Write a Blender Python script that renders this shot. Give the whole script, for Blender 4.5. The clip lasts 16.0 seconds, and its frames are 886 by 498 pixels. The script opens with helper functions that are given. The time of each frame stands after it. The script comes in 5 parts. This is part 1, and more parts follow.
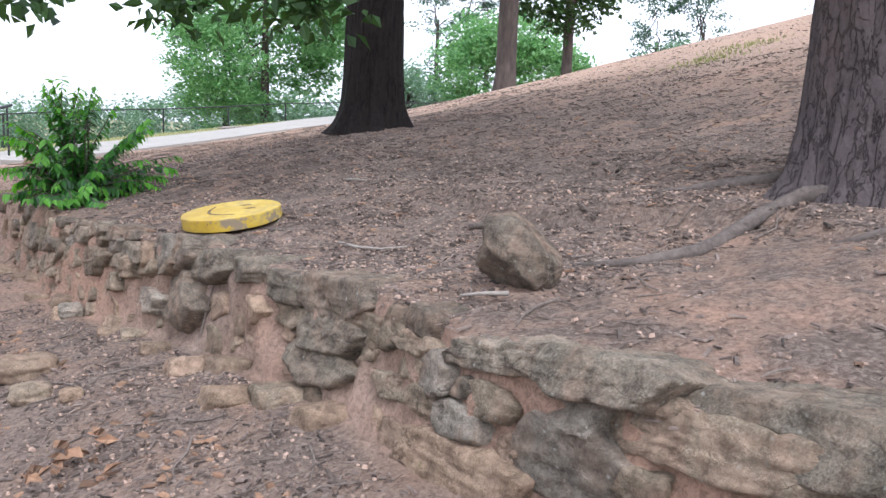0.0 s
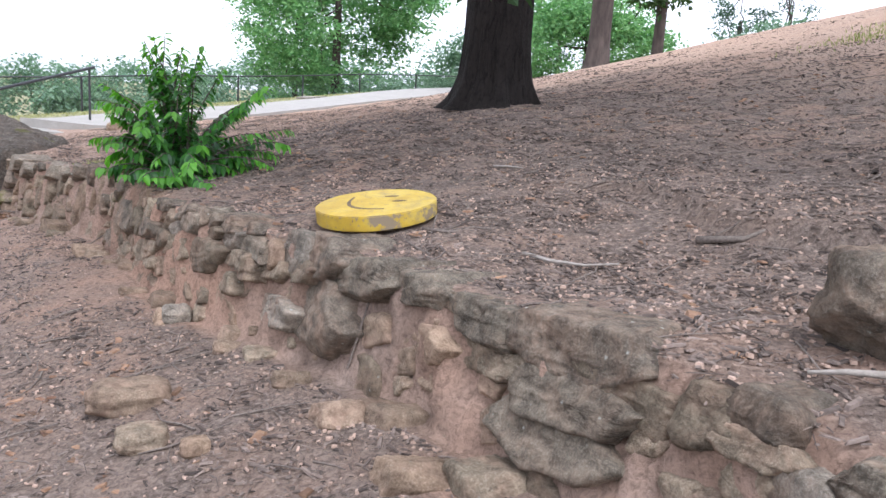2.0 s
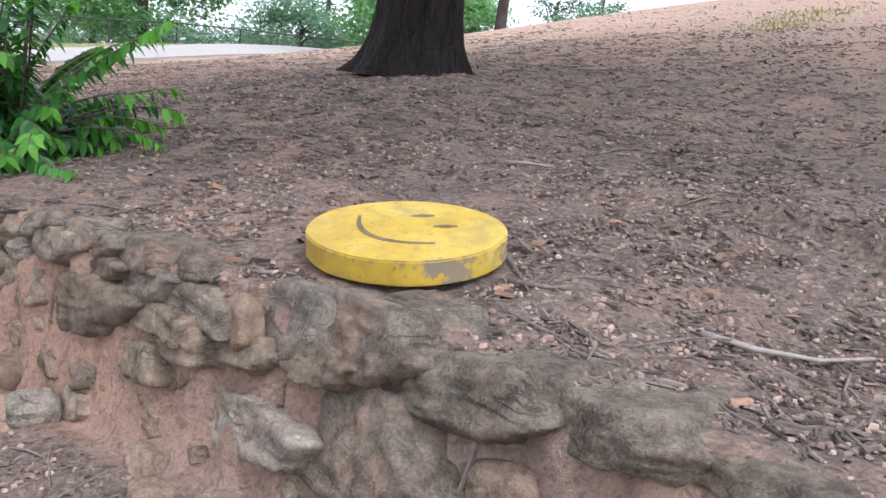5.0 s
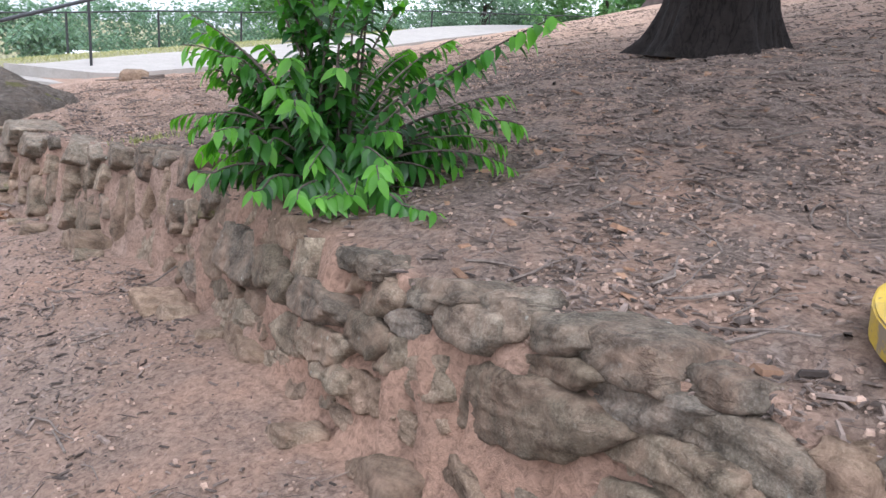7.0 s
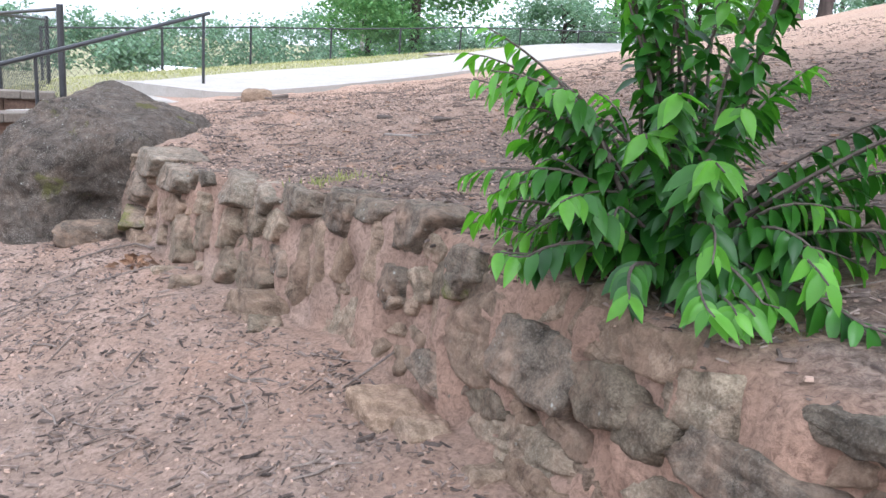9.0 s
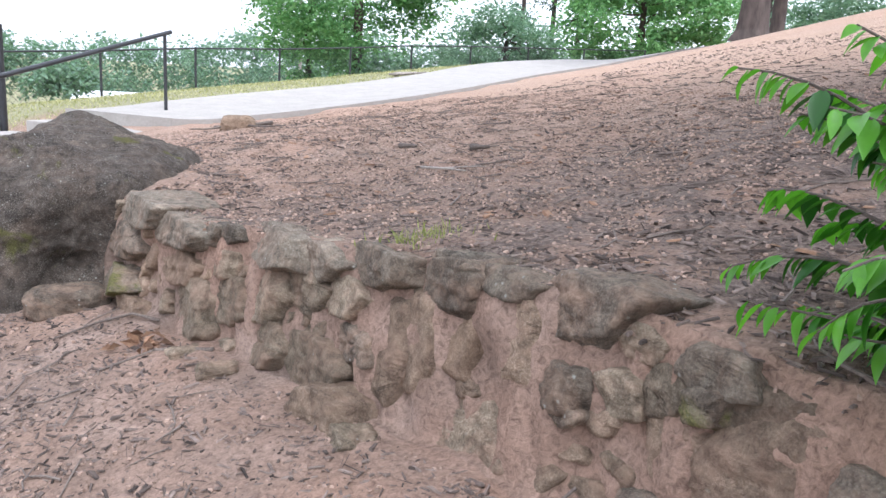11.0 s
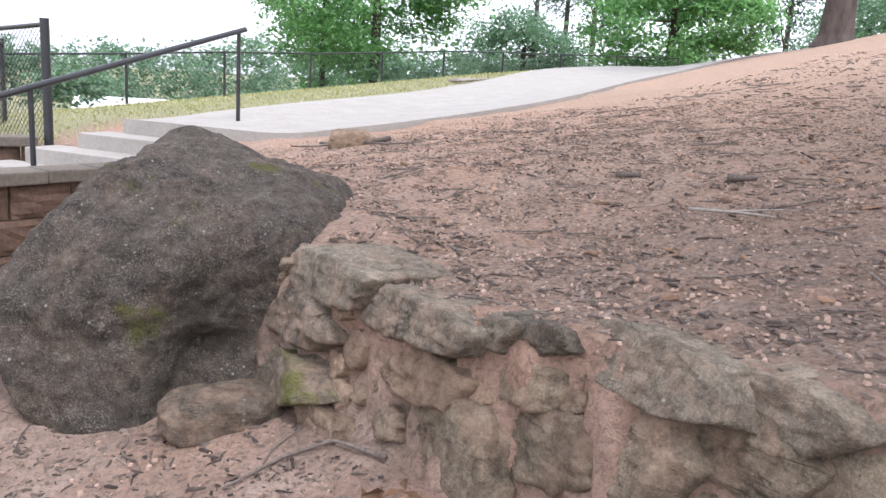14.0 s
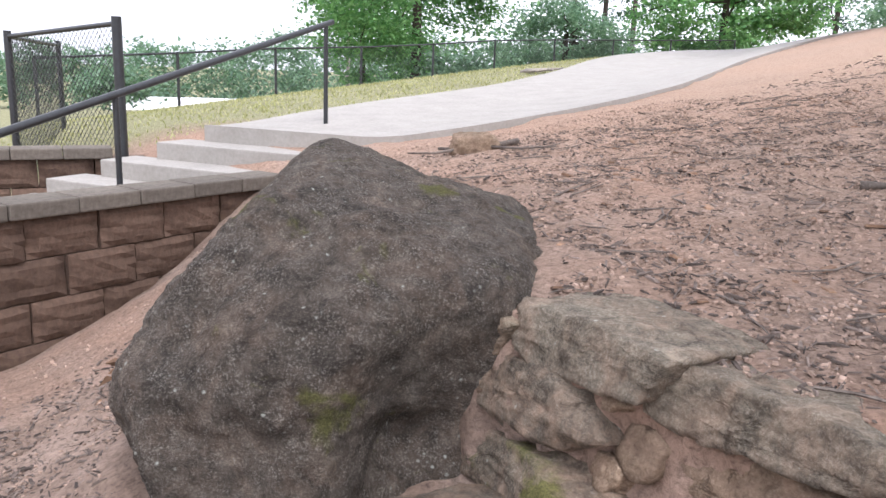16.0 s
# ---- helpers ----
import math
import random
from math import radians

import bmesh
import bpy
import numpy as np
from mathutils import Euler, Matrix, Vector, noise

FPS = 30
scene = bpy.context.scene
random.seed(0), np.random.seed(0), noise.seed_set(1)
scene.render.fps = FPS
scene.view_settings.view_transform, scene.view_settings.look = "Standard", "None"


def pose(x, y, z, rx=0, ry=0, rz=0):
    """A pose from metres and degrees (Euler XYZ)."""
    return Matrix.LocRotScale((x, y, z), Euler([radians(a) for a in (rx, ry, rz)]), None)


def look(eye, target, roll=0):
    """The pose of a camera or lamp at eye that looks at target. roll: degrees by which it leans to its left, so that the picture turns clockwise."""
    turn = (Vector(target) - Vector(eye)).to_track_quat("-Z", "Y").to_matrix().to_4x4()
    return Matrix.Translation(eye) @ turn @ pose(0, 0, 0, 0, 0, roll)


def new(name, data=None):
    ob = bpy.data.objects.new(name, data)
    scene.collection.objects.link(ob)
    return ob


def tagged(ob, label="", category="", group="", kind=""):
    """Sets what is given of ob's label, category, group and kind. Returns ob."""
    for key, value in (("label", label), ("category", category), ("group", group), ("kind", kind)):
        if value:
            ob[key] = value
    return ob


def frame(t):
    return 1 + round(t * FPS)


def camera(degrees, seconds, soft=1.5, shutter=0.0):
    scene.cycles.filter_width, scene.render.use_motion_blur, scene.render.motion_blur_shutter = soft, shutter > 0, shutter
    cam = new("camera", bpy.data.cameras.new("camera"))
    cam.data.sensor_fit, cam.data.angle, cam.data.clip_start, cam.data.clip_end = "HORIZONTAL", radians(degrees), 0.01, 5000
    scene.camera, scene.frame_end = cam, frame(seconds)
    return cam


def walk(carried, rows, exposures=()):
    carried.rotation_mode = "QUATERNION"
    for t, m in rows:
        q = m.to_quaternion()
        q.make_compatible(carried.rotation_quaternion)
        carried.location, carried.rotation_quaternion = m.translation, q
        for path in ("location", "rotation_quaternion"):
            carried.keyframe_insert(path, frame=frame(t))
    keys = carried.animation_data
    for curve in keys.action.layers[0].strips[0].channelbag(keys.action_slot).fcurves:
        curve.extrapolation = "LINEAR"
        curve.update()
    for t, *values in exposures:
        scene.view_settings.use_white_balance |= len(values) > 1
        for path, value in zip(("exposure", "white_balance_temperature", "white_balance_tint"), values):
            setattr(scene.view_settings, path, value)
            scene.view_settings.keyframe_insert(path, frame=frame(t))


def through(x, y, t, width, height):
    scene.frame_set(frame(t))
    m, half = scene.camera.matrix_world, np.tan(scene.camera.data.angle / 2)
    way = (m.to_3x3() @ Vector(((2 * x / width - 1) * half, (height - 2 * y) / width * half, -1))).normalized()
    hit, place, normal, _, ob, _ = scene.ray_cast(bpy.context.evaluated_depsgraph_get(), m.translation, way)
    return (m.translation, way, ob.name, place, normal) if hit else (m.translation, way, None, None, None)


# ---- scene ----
cam = camera(58.7, 16.0)
PATH = [
    (0, (0.049, 0.064, 1.54), (0.016, 2.04, 1.231), 2.3),
    (0.5, (-0.082, 0.287, 1.537), (-0.116, 2.258, 1.199), 1.6),
    (1, (-0.279, 0.51, 1.531), (-0.225, 2.477, 1.175), 1.6),
    (1.5, (-0.467, 0.75, 1.513), (-0.359, 2.713, 1.148), 2.2),
    (2, (-0.68, 1.041, 1.51), (-0.848, 2.998, 1.133), 4.1),
    (2.5, (-0.926, 1.262, 1.487), (-1.096, 3.221, 1.12), 4.0),
    (3, (-1.104, 1.469, 1.467), (-1.194, 3.433, 1.096), 5.1),
    (3.5, (-1.223, 1.761, 1.47), (-1.211, 3.725, 1.093), 5.1),
    (3.7, (-1.273, 1.854, 1.463), (-1.227, 3.814, 1.07), 5.4),
    (5.8, (-1.924, 2.98, 1.399), (-1.301, 4.841, 1.015), 7.5),
    (6, (-2.0, 3.037, 1.411), (-1.313, 4.881, 1.055), 7.0),
    (6.5, (-2.226, 3.221, 1.386), (-1.796, 5.141, 1.025), 5.0),
    (7, (-2.474, 3.447, 1.415), (-2.584, 5.375, 0.897), 4.1),
    (7.5, (-2.771, 3.652, 1.379), (-2.944, 5.582, 0.883), 4.7),
    (8, (-3.018, 3.859, 1.37), (-3.178, 5.799, 0.909), 5.2),
    (8.5, (-3.238, 4.141, 1.363), (-3.435, 6.078, 0.906), 5.3),
    (9, (-3.489, 4.339, 1.363), (-3.751, 6.261, 0.874), 4.5),
    (9.2, (-3.605, 4.406, 1.361), (-3.87, 6.328, 0.877), 4.4),
    (11.3, (-4.455, 5.365, 1.285), (-4.502, 7.321, 0.87), 3.4),
    (11.5, (-4.538, 5.506, 1.271), (-4.553, 7.466, 0.871), 3.4),
    (12, (-4.797, 5.705, 1.264), (-4.823, 7.669, 0.891), 3.8),
    (12.5, (-5.076, 5.891, 1.253), (-5.135, 7.857, 0.893), 3.6),
    (13, (-5.277, 6.093, 1.22), (-5.348, 8.058, 0.852), 3.2),
    (13.5, (-5.483, 6.339, 1.239), (-5.564, 8.298, 0.841), 3.6),
    (14, (-5.734, 6.538, 1.214), (-5.833, 8.491, 0.798), 3.8),
    (14.5, (-5.956, 6.7, 1.212), (-6.055, 8.651, 0.787), 3.2),
    (15, (-6.129, 6.955, 1.202), (-6.232, 8.904, 0.765), 2.6),
    (15.5, (-6.296, 7.147, 1.194), (-6.448, 9.092, 0.753), 2.7),
    (16, (-6.53, 7.315, 1.203), (-6.71, 9.257, 0.76), 2.1),
]
walk(cam, [(t, look(eye, target, roll)) for t, eye, target, roll in PATH],
     [(0.0, 0.95, 5720, 13), (3.5, 1.02, 5720, 14), (7.0, 1.07, 5720, 14), (9.0, 1.31, 5620, 13), (12.5, 1.07, 5780, 14), (16.0, 1.04, 5980, 16)])

# ---- light ----
world = bpy.data.worlds.new("world")
scene.world = world
world.use_nodes = True
wn, wl = world.node_tree.nodes, world.node_tree.links
sky = wn.new("ShaderNodeTexSky")
sky.sky_type, sky.sun_disc = "NISHITA", False
sky.sun_elevation, sky.sun_rotation = radians(58), radians(150)
sky.air_density, sky.dust_density, sky.ozone_density = 1.0, 3.0, 1.0
cloud = wn.new("ShaderNodeHueSaturation")        # thin white cloud over the whole sky
cloud.inputs["Saturation"].default_value = 0.15
wl.new(sky.outputs[0], cloud.inputs["Color"])
veil = wn.new("ShaderNodeMix")
veil.data_type = "RGBA"
veil.inputs[0].default_value, veil.inputs[7].default_value = 0.6, (3.0, 3.05, 3.15, 1)
wl.new(cloud.outputs[0], veil.inputs[6])
wl.new(veil.outputs[2], wn["Background"].inputs["Color"])
wn["Background"].inputs["Strength"].default_value = 0.29

sun = new("sun", bpy.data.lights.new("sun", "SUN"))
sun.data.energy, sun.data.angle, sun.data.color = 1.2, radians(18), (1.0, 0.97, 0.93)
sun.matrix_world = look((0, 0, 30), (0 - 30 * 0.53 * math.sin(radians(150)), -30 * 0.53 * math.cos(radians(150)), 0))


# ---- materials ----
def mat(name, rough=0.9, metal=0.0, spec=0.3):
    m = bpy.data.materials.new(name)
    m.use_nodes = True
    b = m.node_tree.nodes["Principled BSDF"]
    b.inputs["Roughness"].default_value, b.inputs["Metallic"].default_value = rough, metal
    b.inputs["Specular IOR Level"].default_value = spec
    return m, m.node_tree.nodes, m.node_tree.links, b


def coords(n, l, scale=(1, 1, 1), space="Object"):
    tc, mp = n.new("ShaderNodeTexCoord"), n.new("ShaderNodeMapping")
    mp.inputs["Scale"].default_value = scale
    l.new(tc.outputs[space], mp.inputs[0])
    return mp.outputs[0]


def noise_tex(n, l, vec, scale, detail=6.0, rough=0.6, distort=0.0):
    t = n.new("ShaderNodeTexNoise")
    t.inputs["Scale"].default_value, t.inputs["Detail"].default_value = scale, detail
    t.inputs["Roughness"].default_value, t.inputs["Distortion"].default_value = rough, distort
    l.new(vec, t.inputs["Vector"])
    return t.outputs["Fac"]


def ramp(n, l, fac, stops):
    r = n.new("ShaderNodeValToRGB")
    e = r.color_ramp.elements
    while len(e) < len(stops):
        e.new(0.5)
    for k, (pos, col) in enumerate(stops):
        e[k].position, e[k].color = pos, (*col, 1) if len(col) == 3 else col
    l.new(fac, r.inputs[0])
    return r.outputs[0]


def grey(v):
    return (v, v, v)


def mix(n, l, fac, a, b, mode="MIX"):
    m = n.new("ShaderNodeMix")
    m.data_type, m.blend_type = "RGBA", mode
    for k, v in ((0, fac), (6, a), (7, b)):
        if isinstance(v, (int, float)):
            m.inputs[k].default_value = v
        elif isinstance(v, tuple):
            m.inputs[k].default_value = (*v, 1)
        else:
            l.new(v, m.inputs[k])
    return m.outputs[2]


def bump(n, l, b, height, strength=0.5, distance=0.01):
    k = n.new("ShaderNodeBump")
    k.inputs["Strength"].default_value, k.inputs["Distance"].default_value = strength, distance
    l.new(height, k.inputs["Height"])
    l.new(k.outputs[0], b.inputs["Normal"])


def shade_random(n, l, col, lo=0.75, hi=1.2, island=False):
    info = n.new("ShaderNodeNewGeometry" if island else "ShaderNodeObjectInfo")
    out = info.outputs["Random Per Island" if island else "Random"]
    r = n.new("ShaderNodeMapRange")
    r.inputs["To Min"].default_value, r.inputs["To Max"].default_value = lo, hi
    l.new(out, r.inputs[0])
    h = n.new("ShaderNodeHueSaturation")
    l.new(r.outputs[0], h.inputs["Value"])
    l.new(col, h.inputs["Color"])
    return h.outputs[0]


def earth_material():
    m, n, l, b = mat("red_clay_earth", 0.95, 0, 0.15)
    v = coords(n, l)
    big = noise_tex(n, l, v, 0.45, 4, 0.6)
    mid = noise_tex(n, l, v, 3.0, 6, 0.65)
    fine = noise_tex(n, l, v, 40.0, 9, 0.74, 0.7)
    grit = noise_tex(n, l, v, 140.0, 3, 0.7)
    clay = ramp(n, l, mid, [(0.3, (0.16, 0.112, 0.085)), (0.5, (0.255, 0.183, 0.143)), (0.72, (0.36, 0.27, 0.218))])
    red = mix(n, l, ramp(n, l, big, [(0.42, grey(0)), (0.62, grey(1))]), clay, (0.33, 0.208, 0.148))
    crumbs = ramp(n, l, fine, [(0.36, (0.45, 0.44, 0.43)), (0.49, (0.95, 0.95, 0.95)), (0.64, (1.3, 1.29, 1.27))])
    col = mix(n, l, 0.8, red, crumbs, "MULTIPLY")
    # finely broken bark and leaf mould between the open patches of clay, darkened further as canopy shade
    mould_shade = ramp(n, l, fine, [(0.36, (0.055, 0.042, 0.035)), (0.5, (0.125, 0.096, 0.078)), (0.64, (0.225, 0.18, 0.15))])
    at = n.new("ShaderNodeAttribute")
    at.attribute_name = "mould_shade"
    ma = n.new("ShaderNodeMath")
    ma.operation = "MULTIPLY"
    l.new(at.outputs["Fac"], ma.inputs[0])
    l.new(ramp(n, l, mid, [(0.34, grey(0.3)), (0.58, grey(1))]), ma.inputs[1])
    col = mix(n, l, ma.outputs[0], col, mould_shade)
    # paler open clay, its colour also brightened as the sunlit far hill
    dry_sunlit = ramp(n, l, fine, [(0.36, (0.22, 0.145, 0.102)), (0.5, (0.37, 0.255, 0.184)), (0.64, (0.52, 0.385, 0.29))])
    at3 = n.new("ShaderNodeAttribute")
    at3.attribute_name = "dry_sunlit"
    col = mix(n, l, at3.outputs["Fac"], col, dry_sunlit)
    grass = ramp(n, l, fine, [(0.35, (0.11, 0.115, 0.05)), (0.55, (0.26, 0.245, 0.14)), (0.7, (0.38, 0.35, 0.22))])
    at2 = n.new("ShaderNodeAttribute")
    at2.attribute_name = "turf"
    col = mix(n, l, at2.outputs["Fac"], col, grass)
    l.new(col, b.inputs["Base Color"])
    h = mix(n, l, 0.35, fine, grit)
    bump(n, l, b, h, 0.9, 0.02)
    return m


def stone_material(name, dark, light, stain=0.6, lichen=0.5, moss=0.0, beds=0.5, rnd=(0.75, 1.25), relief=0.035, cracks=0.8, flecks=0.25):
    """Weathered sandstone at its real size: mottling, bedding, grit, clay wash, lichen and moss."""
    m, n, l, b = mat(name, 0.92, 0, 0.2)
    geo, info, add = n.new("ShaderNodeNewGeometry"), n.new("ShaderNodeObjectInfo"), n.new("ShaderNodeVectorMath")
    add.operation = "MULTIPLY_ADD"
    l.new(info.outputs["Random"], add.inputs[0])
    add.inputs[1].default_value = (17, 31, 23)
    l.new(geo.outputs["Position"], add.inputs[2])
    v = add.outputs[0]
    flat = n.new("ShaderNodeMapping")
    flat.inputs["Scale"].default_value, flat.inputs["Rotation"].default_value = (5, 5, 38), (0.12, 0.1, 0)
    l.new(v, flat.inputs[0])
    broad = noise_tex(n, l, v, 4.2, 5, 0.62, 0.5)
    mid = noise_tex(n, l, v, 17.0, 8, 0.72, 0.3)
    grain = noise_tex(n, l, v, 120.0, 5, 0.75)
    bed = noise_tex(n, l, flat.outputs[0], 1.0, 5, 0.6, 0.6)
    body = mix(n, l, 0.35 * beds, mid, bed)
    col = ramp(n, l, body, [(0.36, dark), (0.50, tuple(0.5 * (p + q) for p, q in zip(dark, light))), (0.64, light)])
    tone = ramp(n, l, broad, [(0.34, grey(0.58)), (0.52, grey(1.0)), (0.68, grey(1.3))])
    col = mix(n, l, 0.85, col, tone, "MULTIPLY")
    col = mix(n, l, 0.75, col, ramp(n, l, grain, [(0.34, grey(0.55)), (0.5, grey(1.0)), (0.66, grey(1.45))]), "MULTIPLY")
    # pale weathered grit in drifts
    drift = ramp(n, l, noise_tex(n, l, v, 9.0, 6, 0.7, 0.4), [(0.42, grey(0.12)), (0.62, grey(flecks))])
    col = mix(n, l, mix(n, l, 1.0, drift, ramp(n, l, grain, [(0.52, grey(0)), (0.62, grey(1))]), "MULTIPLY"), col, (0.34, 0.315, 0.275))
    # fissures, mostly along the bedding
    seam = n.new("ShaderNodeMapping")
    seam.inputs["Scale"].default_value, seam.inputs["Rotation"].default_value = (3.2, 3.2, 9.0), (0.15, 0.12, 0)
    l.new(v, seam.inputs[0])
    crack = ramp(n, l, noise_tex(n, l, seam.outputs[0], 1.0, 7, 0.6, 1.0), [(0.478, grey(1)), (0.492, grey(0)), (0.502, grey(0)), (0.516, grey(1))])
    seldom = ramp(n, l, noise_tex(n, l, v, 5.0, 2, 0.5), [(0.48, grey(0)), (0.6, grey(cracks))])
    crack = mix(n, l, seldom, (1.0, 1.0, 1.0), crack)
    col = mix(n, l, 0.6, col, crack, "MULTIPLY")
    # red clay washed over the faces
    clay = ramp(n, l, mid, [(0.36, (0.15, 0.10, 0.07)), (0.62, (0.36, 0.25, 0.178))])
    wash = ramp(n, l, noise_tex(n, l, v, 5.5, 6, 0.68, 0.8), [(0.40, grey(0.04)), (0.50, grey(0.35 * stain)), (0.64, grey(stain))])
    col = mix(n, l, wash, col, clay)
    # dry crusts of lichen: pale discs and small flecks
    vo = n.new("ShaderNodeTexVoronoi")
    vo.inputs["Scale"].default_value = 24.0
    l.new(v, vo.inputs["Vector"])
    discs = ramp(n, l, mix(n, l, 0.35, vo.outputs["Distance"], grain), [(0.22, grey(lichen)), (0.29, grey(0))])
    sparse = ramp(n, l, noise_tex(n, l, v, 7.0, 3, 0.6), [(0.54, grey(0)), (0.62, grey(1))])
    col = mix(n, l, mix(n, l, 1.0, discs, sparse, "MULTIPLY"), col, (0.40, 0.40, 0.35))
    if moss:
        green = ramp(n, l, noise_tex(n, l, v, 3.6, 5, 0.65, 0.4), [(0.72 - 0.22 * moss, grey(0)), (0.80 - 0.22 * moss, grey(0.8))])
        col = mix(n, l, green, col, ramp(n, l, grain, [(0.35, (0.05, 0.055, 0.014)), (0.62, (0.15, 0.145, 0.04))]))
    col = shade_random(n, l, col, *rnd)
    l.new(col, b.inputs["Base Color"])
    relief_map = mix(n, l, 0.28, mix(n, l, 0.4 * beds, mid, bed), grain)
    bump(n, l, b, mix(n, l, 0.16, relief_map, crack), 1.0, relief)
    return m


def plain(name, lo, hi, scale=20.0, rough=0.8, metal=0.0, bumps=0.3, dist=0.004, stretch=(1, 1, 1), spec=0.3, rnd=None, island=False):
    m, n, l, b = mat(name, rough, metal, spec)
    v = coords(n, l, stretch)
    f = noise_tex(n, l, v, scale, 7, 0.68)
    g = noise_tex(n, l, v, scale * 0.13, 4, 0.6)
    col = ramp(n, l, mix(n, l, 0.4, f, g), [(0.34, lo), (0.66, hi)])
    if rnd:
        col = shade_random(n, l, col, rnd[0], rnd[1], island)
    l.new(col, b.inputs["Base Color"])
    if bumps:
        bump(n, l, b, f, bumps, dist)
    return m


def leaf_material(name, lo, hi, rough=0.5, through=0.35, glow=(1.5, 1.7, 0.6)):
    m, n, l, b = mat(name, rough, 0, 0.4)
    info = n.new("ShaderNodeNewGeometry")
    col = ramp(n, l, info.outputs["Random Per Island"], [(0.0, lo), (1.0, hi)])
    v = coords(n, l)
    col = mix(n, l, 0.35, col, ramp(n, l, noise_tex(n, l, v, 1.3, 3), [(0.3, grey(0.5)), (0.7, grey(1.3))]), "MULTIPLY")
    l.new(col, b.inputs["Base Color"])
    tr = n.new("ShaderNodeBsdfTranslucent")
    l.new(mix(n, l, 1.0, col, glow, "MULTIPLY"), tr.inputs["Color"])
    ms = n.new("ShaderNodeMixShader")
    ms.inputs[0].default_value = through
    l.new(b.outputs[0], ms.inputs[1])
    l.new(tr.outputs[0], ms.inputs[2])
    l.new(ms.outputs[0], n["Material Output"].inputs["Surface"])
    return m


def bark_material(name, lo, hi, tint, scale=9.0, long=0.22):
    m, n, l, b = mat(name, 0.95, 0, 0.15)
    v = coords(n, l, (1, 1, long))
    f = noise_tex(n, l, v, scale, 8, 0.7, 0.5)
    g = noise_tex(n, l, coords(n, l), 40.0, 6, 0.7)
    vo = n.new("ShaderNodeTexVoronoi")
    vo.feature = "DISTANCE_TO_EDGE"
    vo.inputs["Scale"].default_value = scale * 1.15
    wob = n.new("ShaderNodeVectorMath")
    wob.operation = "MULTIPLY_ADD"
    l.new(noise_tex(n, l, v, scale * 1.5, 4, 0.6), wob.inputs[0])
    wob.inputs[1].default_value = (0.16, 0.16, 0.16)
    l.new(v, wob.inputs[2])
    l.new(wob.outputs[0], vo.inputs["Vector"])
    plates = ramp(n, l, vo.outputs["Distance"], [(0.0, grey(0)), (0.07, grey(1))])
    f = mix(n, l, 0.3, f, plates)
    col = ramp(n, l, mix(n, l, 0.35, f, g), [(0.30, lo), (0.70, hi)])
    col = mix(n, l, ramp(n, l, noise_tex(n, l, coords(n, l), 2.2, 3), [(0.5, grey(0)), (0.7, grey(0.5))]), col, tint)
    l.new(col, b.inputs["Base Color"])
    bump(n, l, b, mix(n, l, 0.25, f, g), 1.0, 0.04)
    return m


EARTH = earth_material()
STONE = stone_material("grey_sandstone", (0.105, 0.083, 0.057), (0.29, 0.235, 0.167), 0.85, 0.5)
STONE_CAP = stone_material("weathered_grey_sandstone", (0.075, 0.064, 0.049), (0.235, 0.20, 0.152), 0.5, 0.8)
STONE_CLAY = stone_material("clay_coated_sandstone", (0.15, 0.108, 0.074), (0.33, 0.245, 0.172), 1.0, 0.2, beds=0.3)
STONE_DARK = stone_material("dark_sandstone", (0.07, 0.058, 0.045), (0.205, 0.17, 0.13), 0.8, 0.9)
STONE_PALE = stone_material("pale_sandstone", (0.12, 0.103, 0.082), (0.33, 0.29, 0.235), 0.65, 1.0)
STONE_MOSS = stone_material("mossy_sandstone", (0.055, 0.046, 0.036), (0.18, 0.15, 0.112), 0.6, 0.6, 0.9)
STONE_OCHRE = stone_material("ochre_fieldstone", (0.19, 0.128, 0.083), (0.36, 0.26, 0.178), 0.9, 0.1, 0.2, 0.3)
BOULDER = stone_material("weathered_boulder_rock", (0.045, 0.038, 0.0315), (0.128, 0.109, 0.089), 0.25, 1.0, 0.5, 0.3, (1.0, 1.0), 0.075, 0.12, 0.75)
CONCRETE = plain("pale_concrete", (0.25, 0.23, 0.204), (0.35, 0.325, 0.292), 30.0, 0.9, 0, 0.25, 0.004)
BLOCK = plain("red_brown_split_block", (0.062, 0.038, 0.027), (0.14, 0.09, 0.063), 26.0, 0.95, 0, 0.9, 0.012, rnd=(0.8, 1.2))
CAPPING = plain("grey_brown_cap_block", (0.075, 0.062, 0.05), (0.155, 0.132, 0.108), 28.0, 0.95, 0, 0.5, 0.006, rnd=(0.85, 1.15))
METAL = plain("black_painted_steel", (0.012, 0.013, 0.014), (0.03, 0.031, 0.033), 30.0, 0.42, 0.0, 0.08, 0.002, spec=0.5)
# oak bark darkened in its colour to carry the shade of the canopy
SHADED_OAK_BARK = bark_material("shaded_oak_bark", (0.005, 0.0042, 0.004), (0.026, 0.021, 0.018), (0.02, 0.016, 0.0145), 13.0)
PINE_BARK = bark_material("grey_pine_bark", (0.022, 0.0175, 0.017), (0.112, 0.092, 0.089), (0.12, 0.085, 0.075), 13.0, 0.36)
FAR_BARK = plain("grey_tree_bark", (0.032, 0.025, 0.022), (0.115, 0.09, 0.078), 6.0, 0.95, 0, 0.6, 0.02, (1, 1, 0.3))
BUSH_LEAF = leaf_material("glossy_shrub_leaf", (0.013, 0.06, 0.011), (0.055, 0.19, 0.02), 0.38, 0.32)
TIP_LEAF = leaf_material("young_shrub_leaf", (0.055, 0.18, 0.016), (0.14, 0.36, 0.04), 0.40, 0.4)
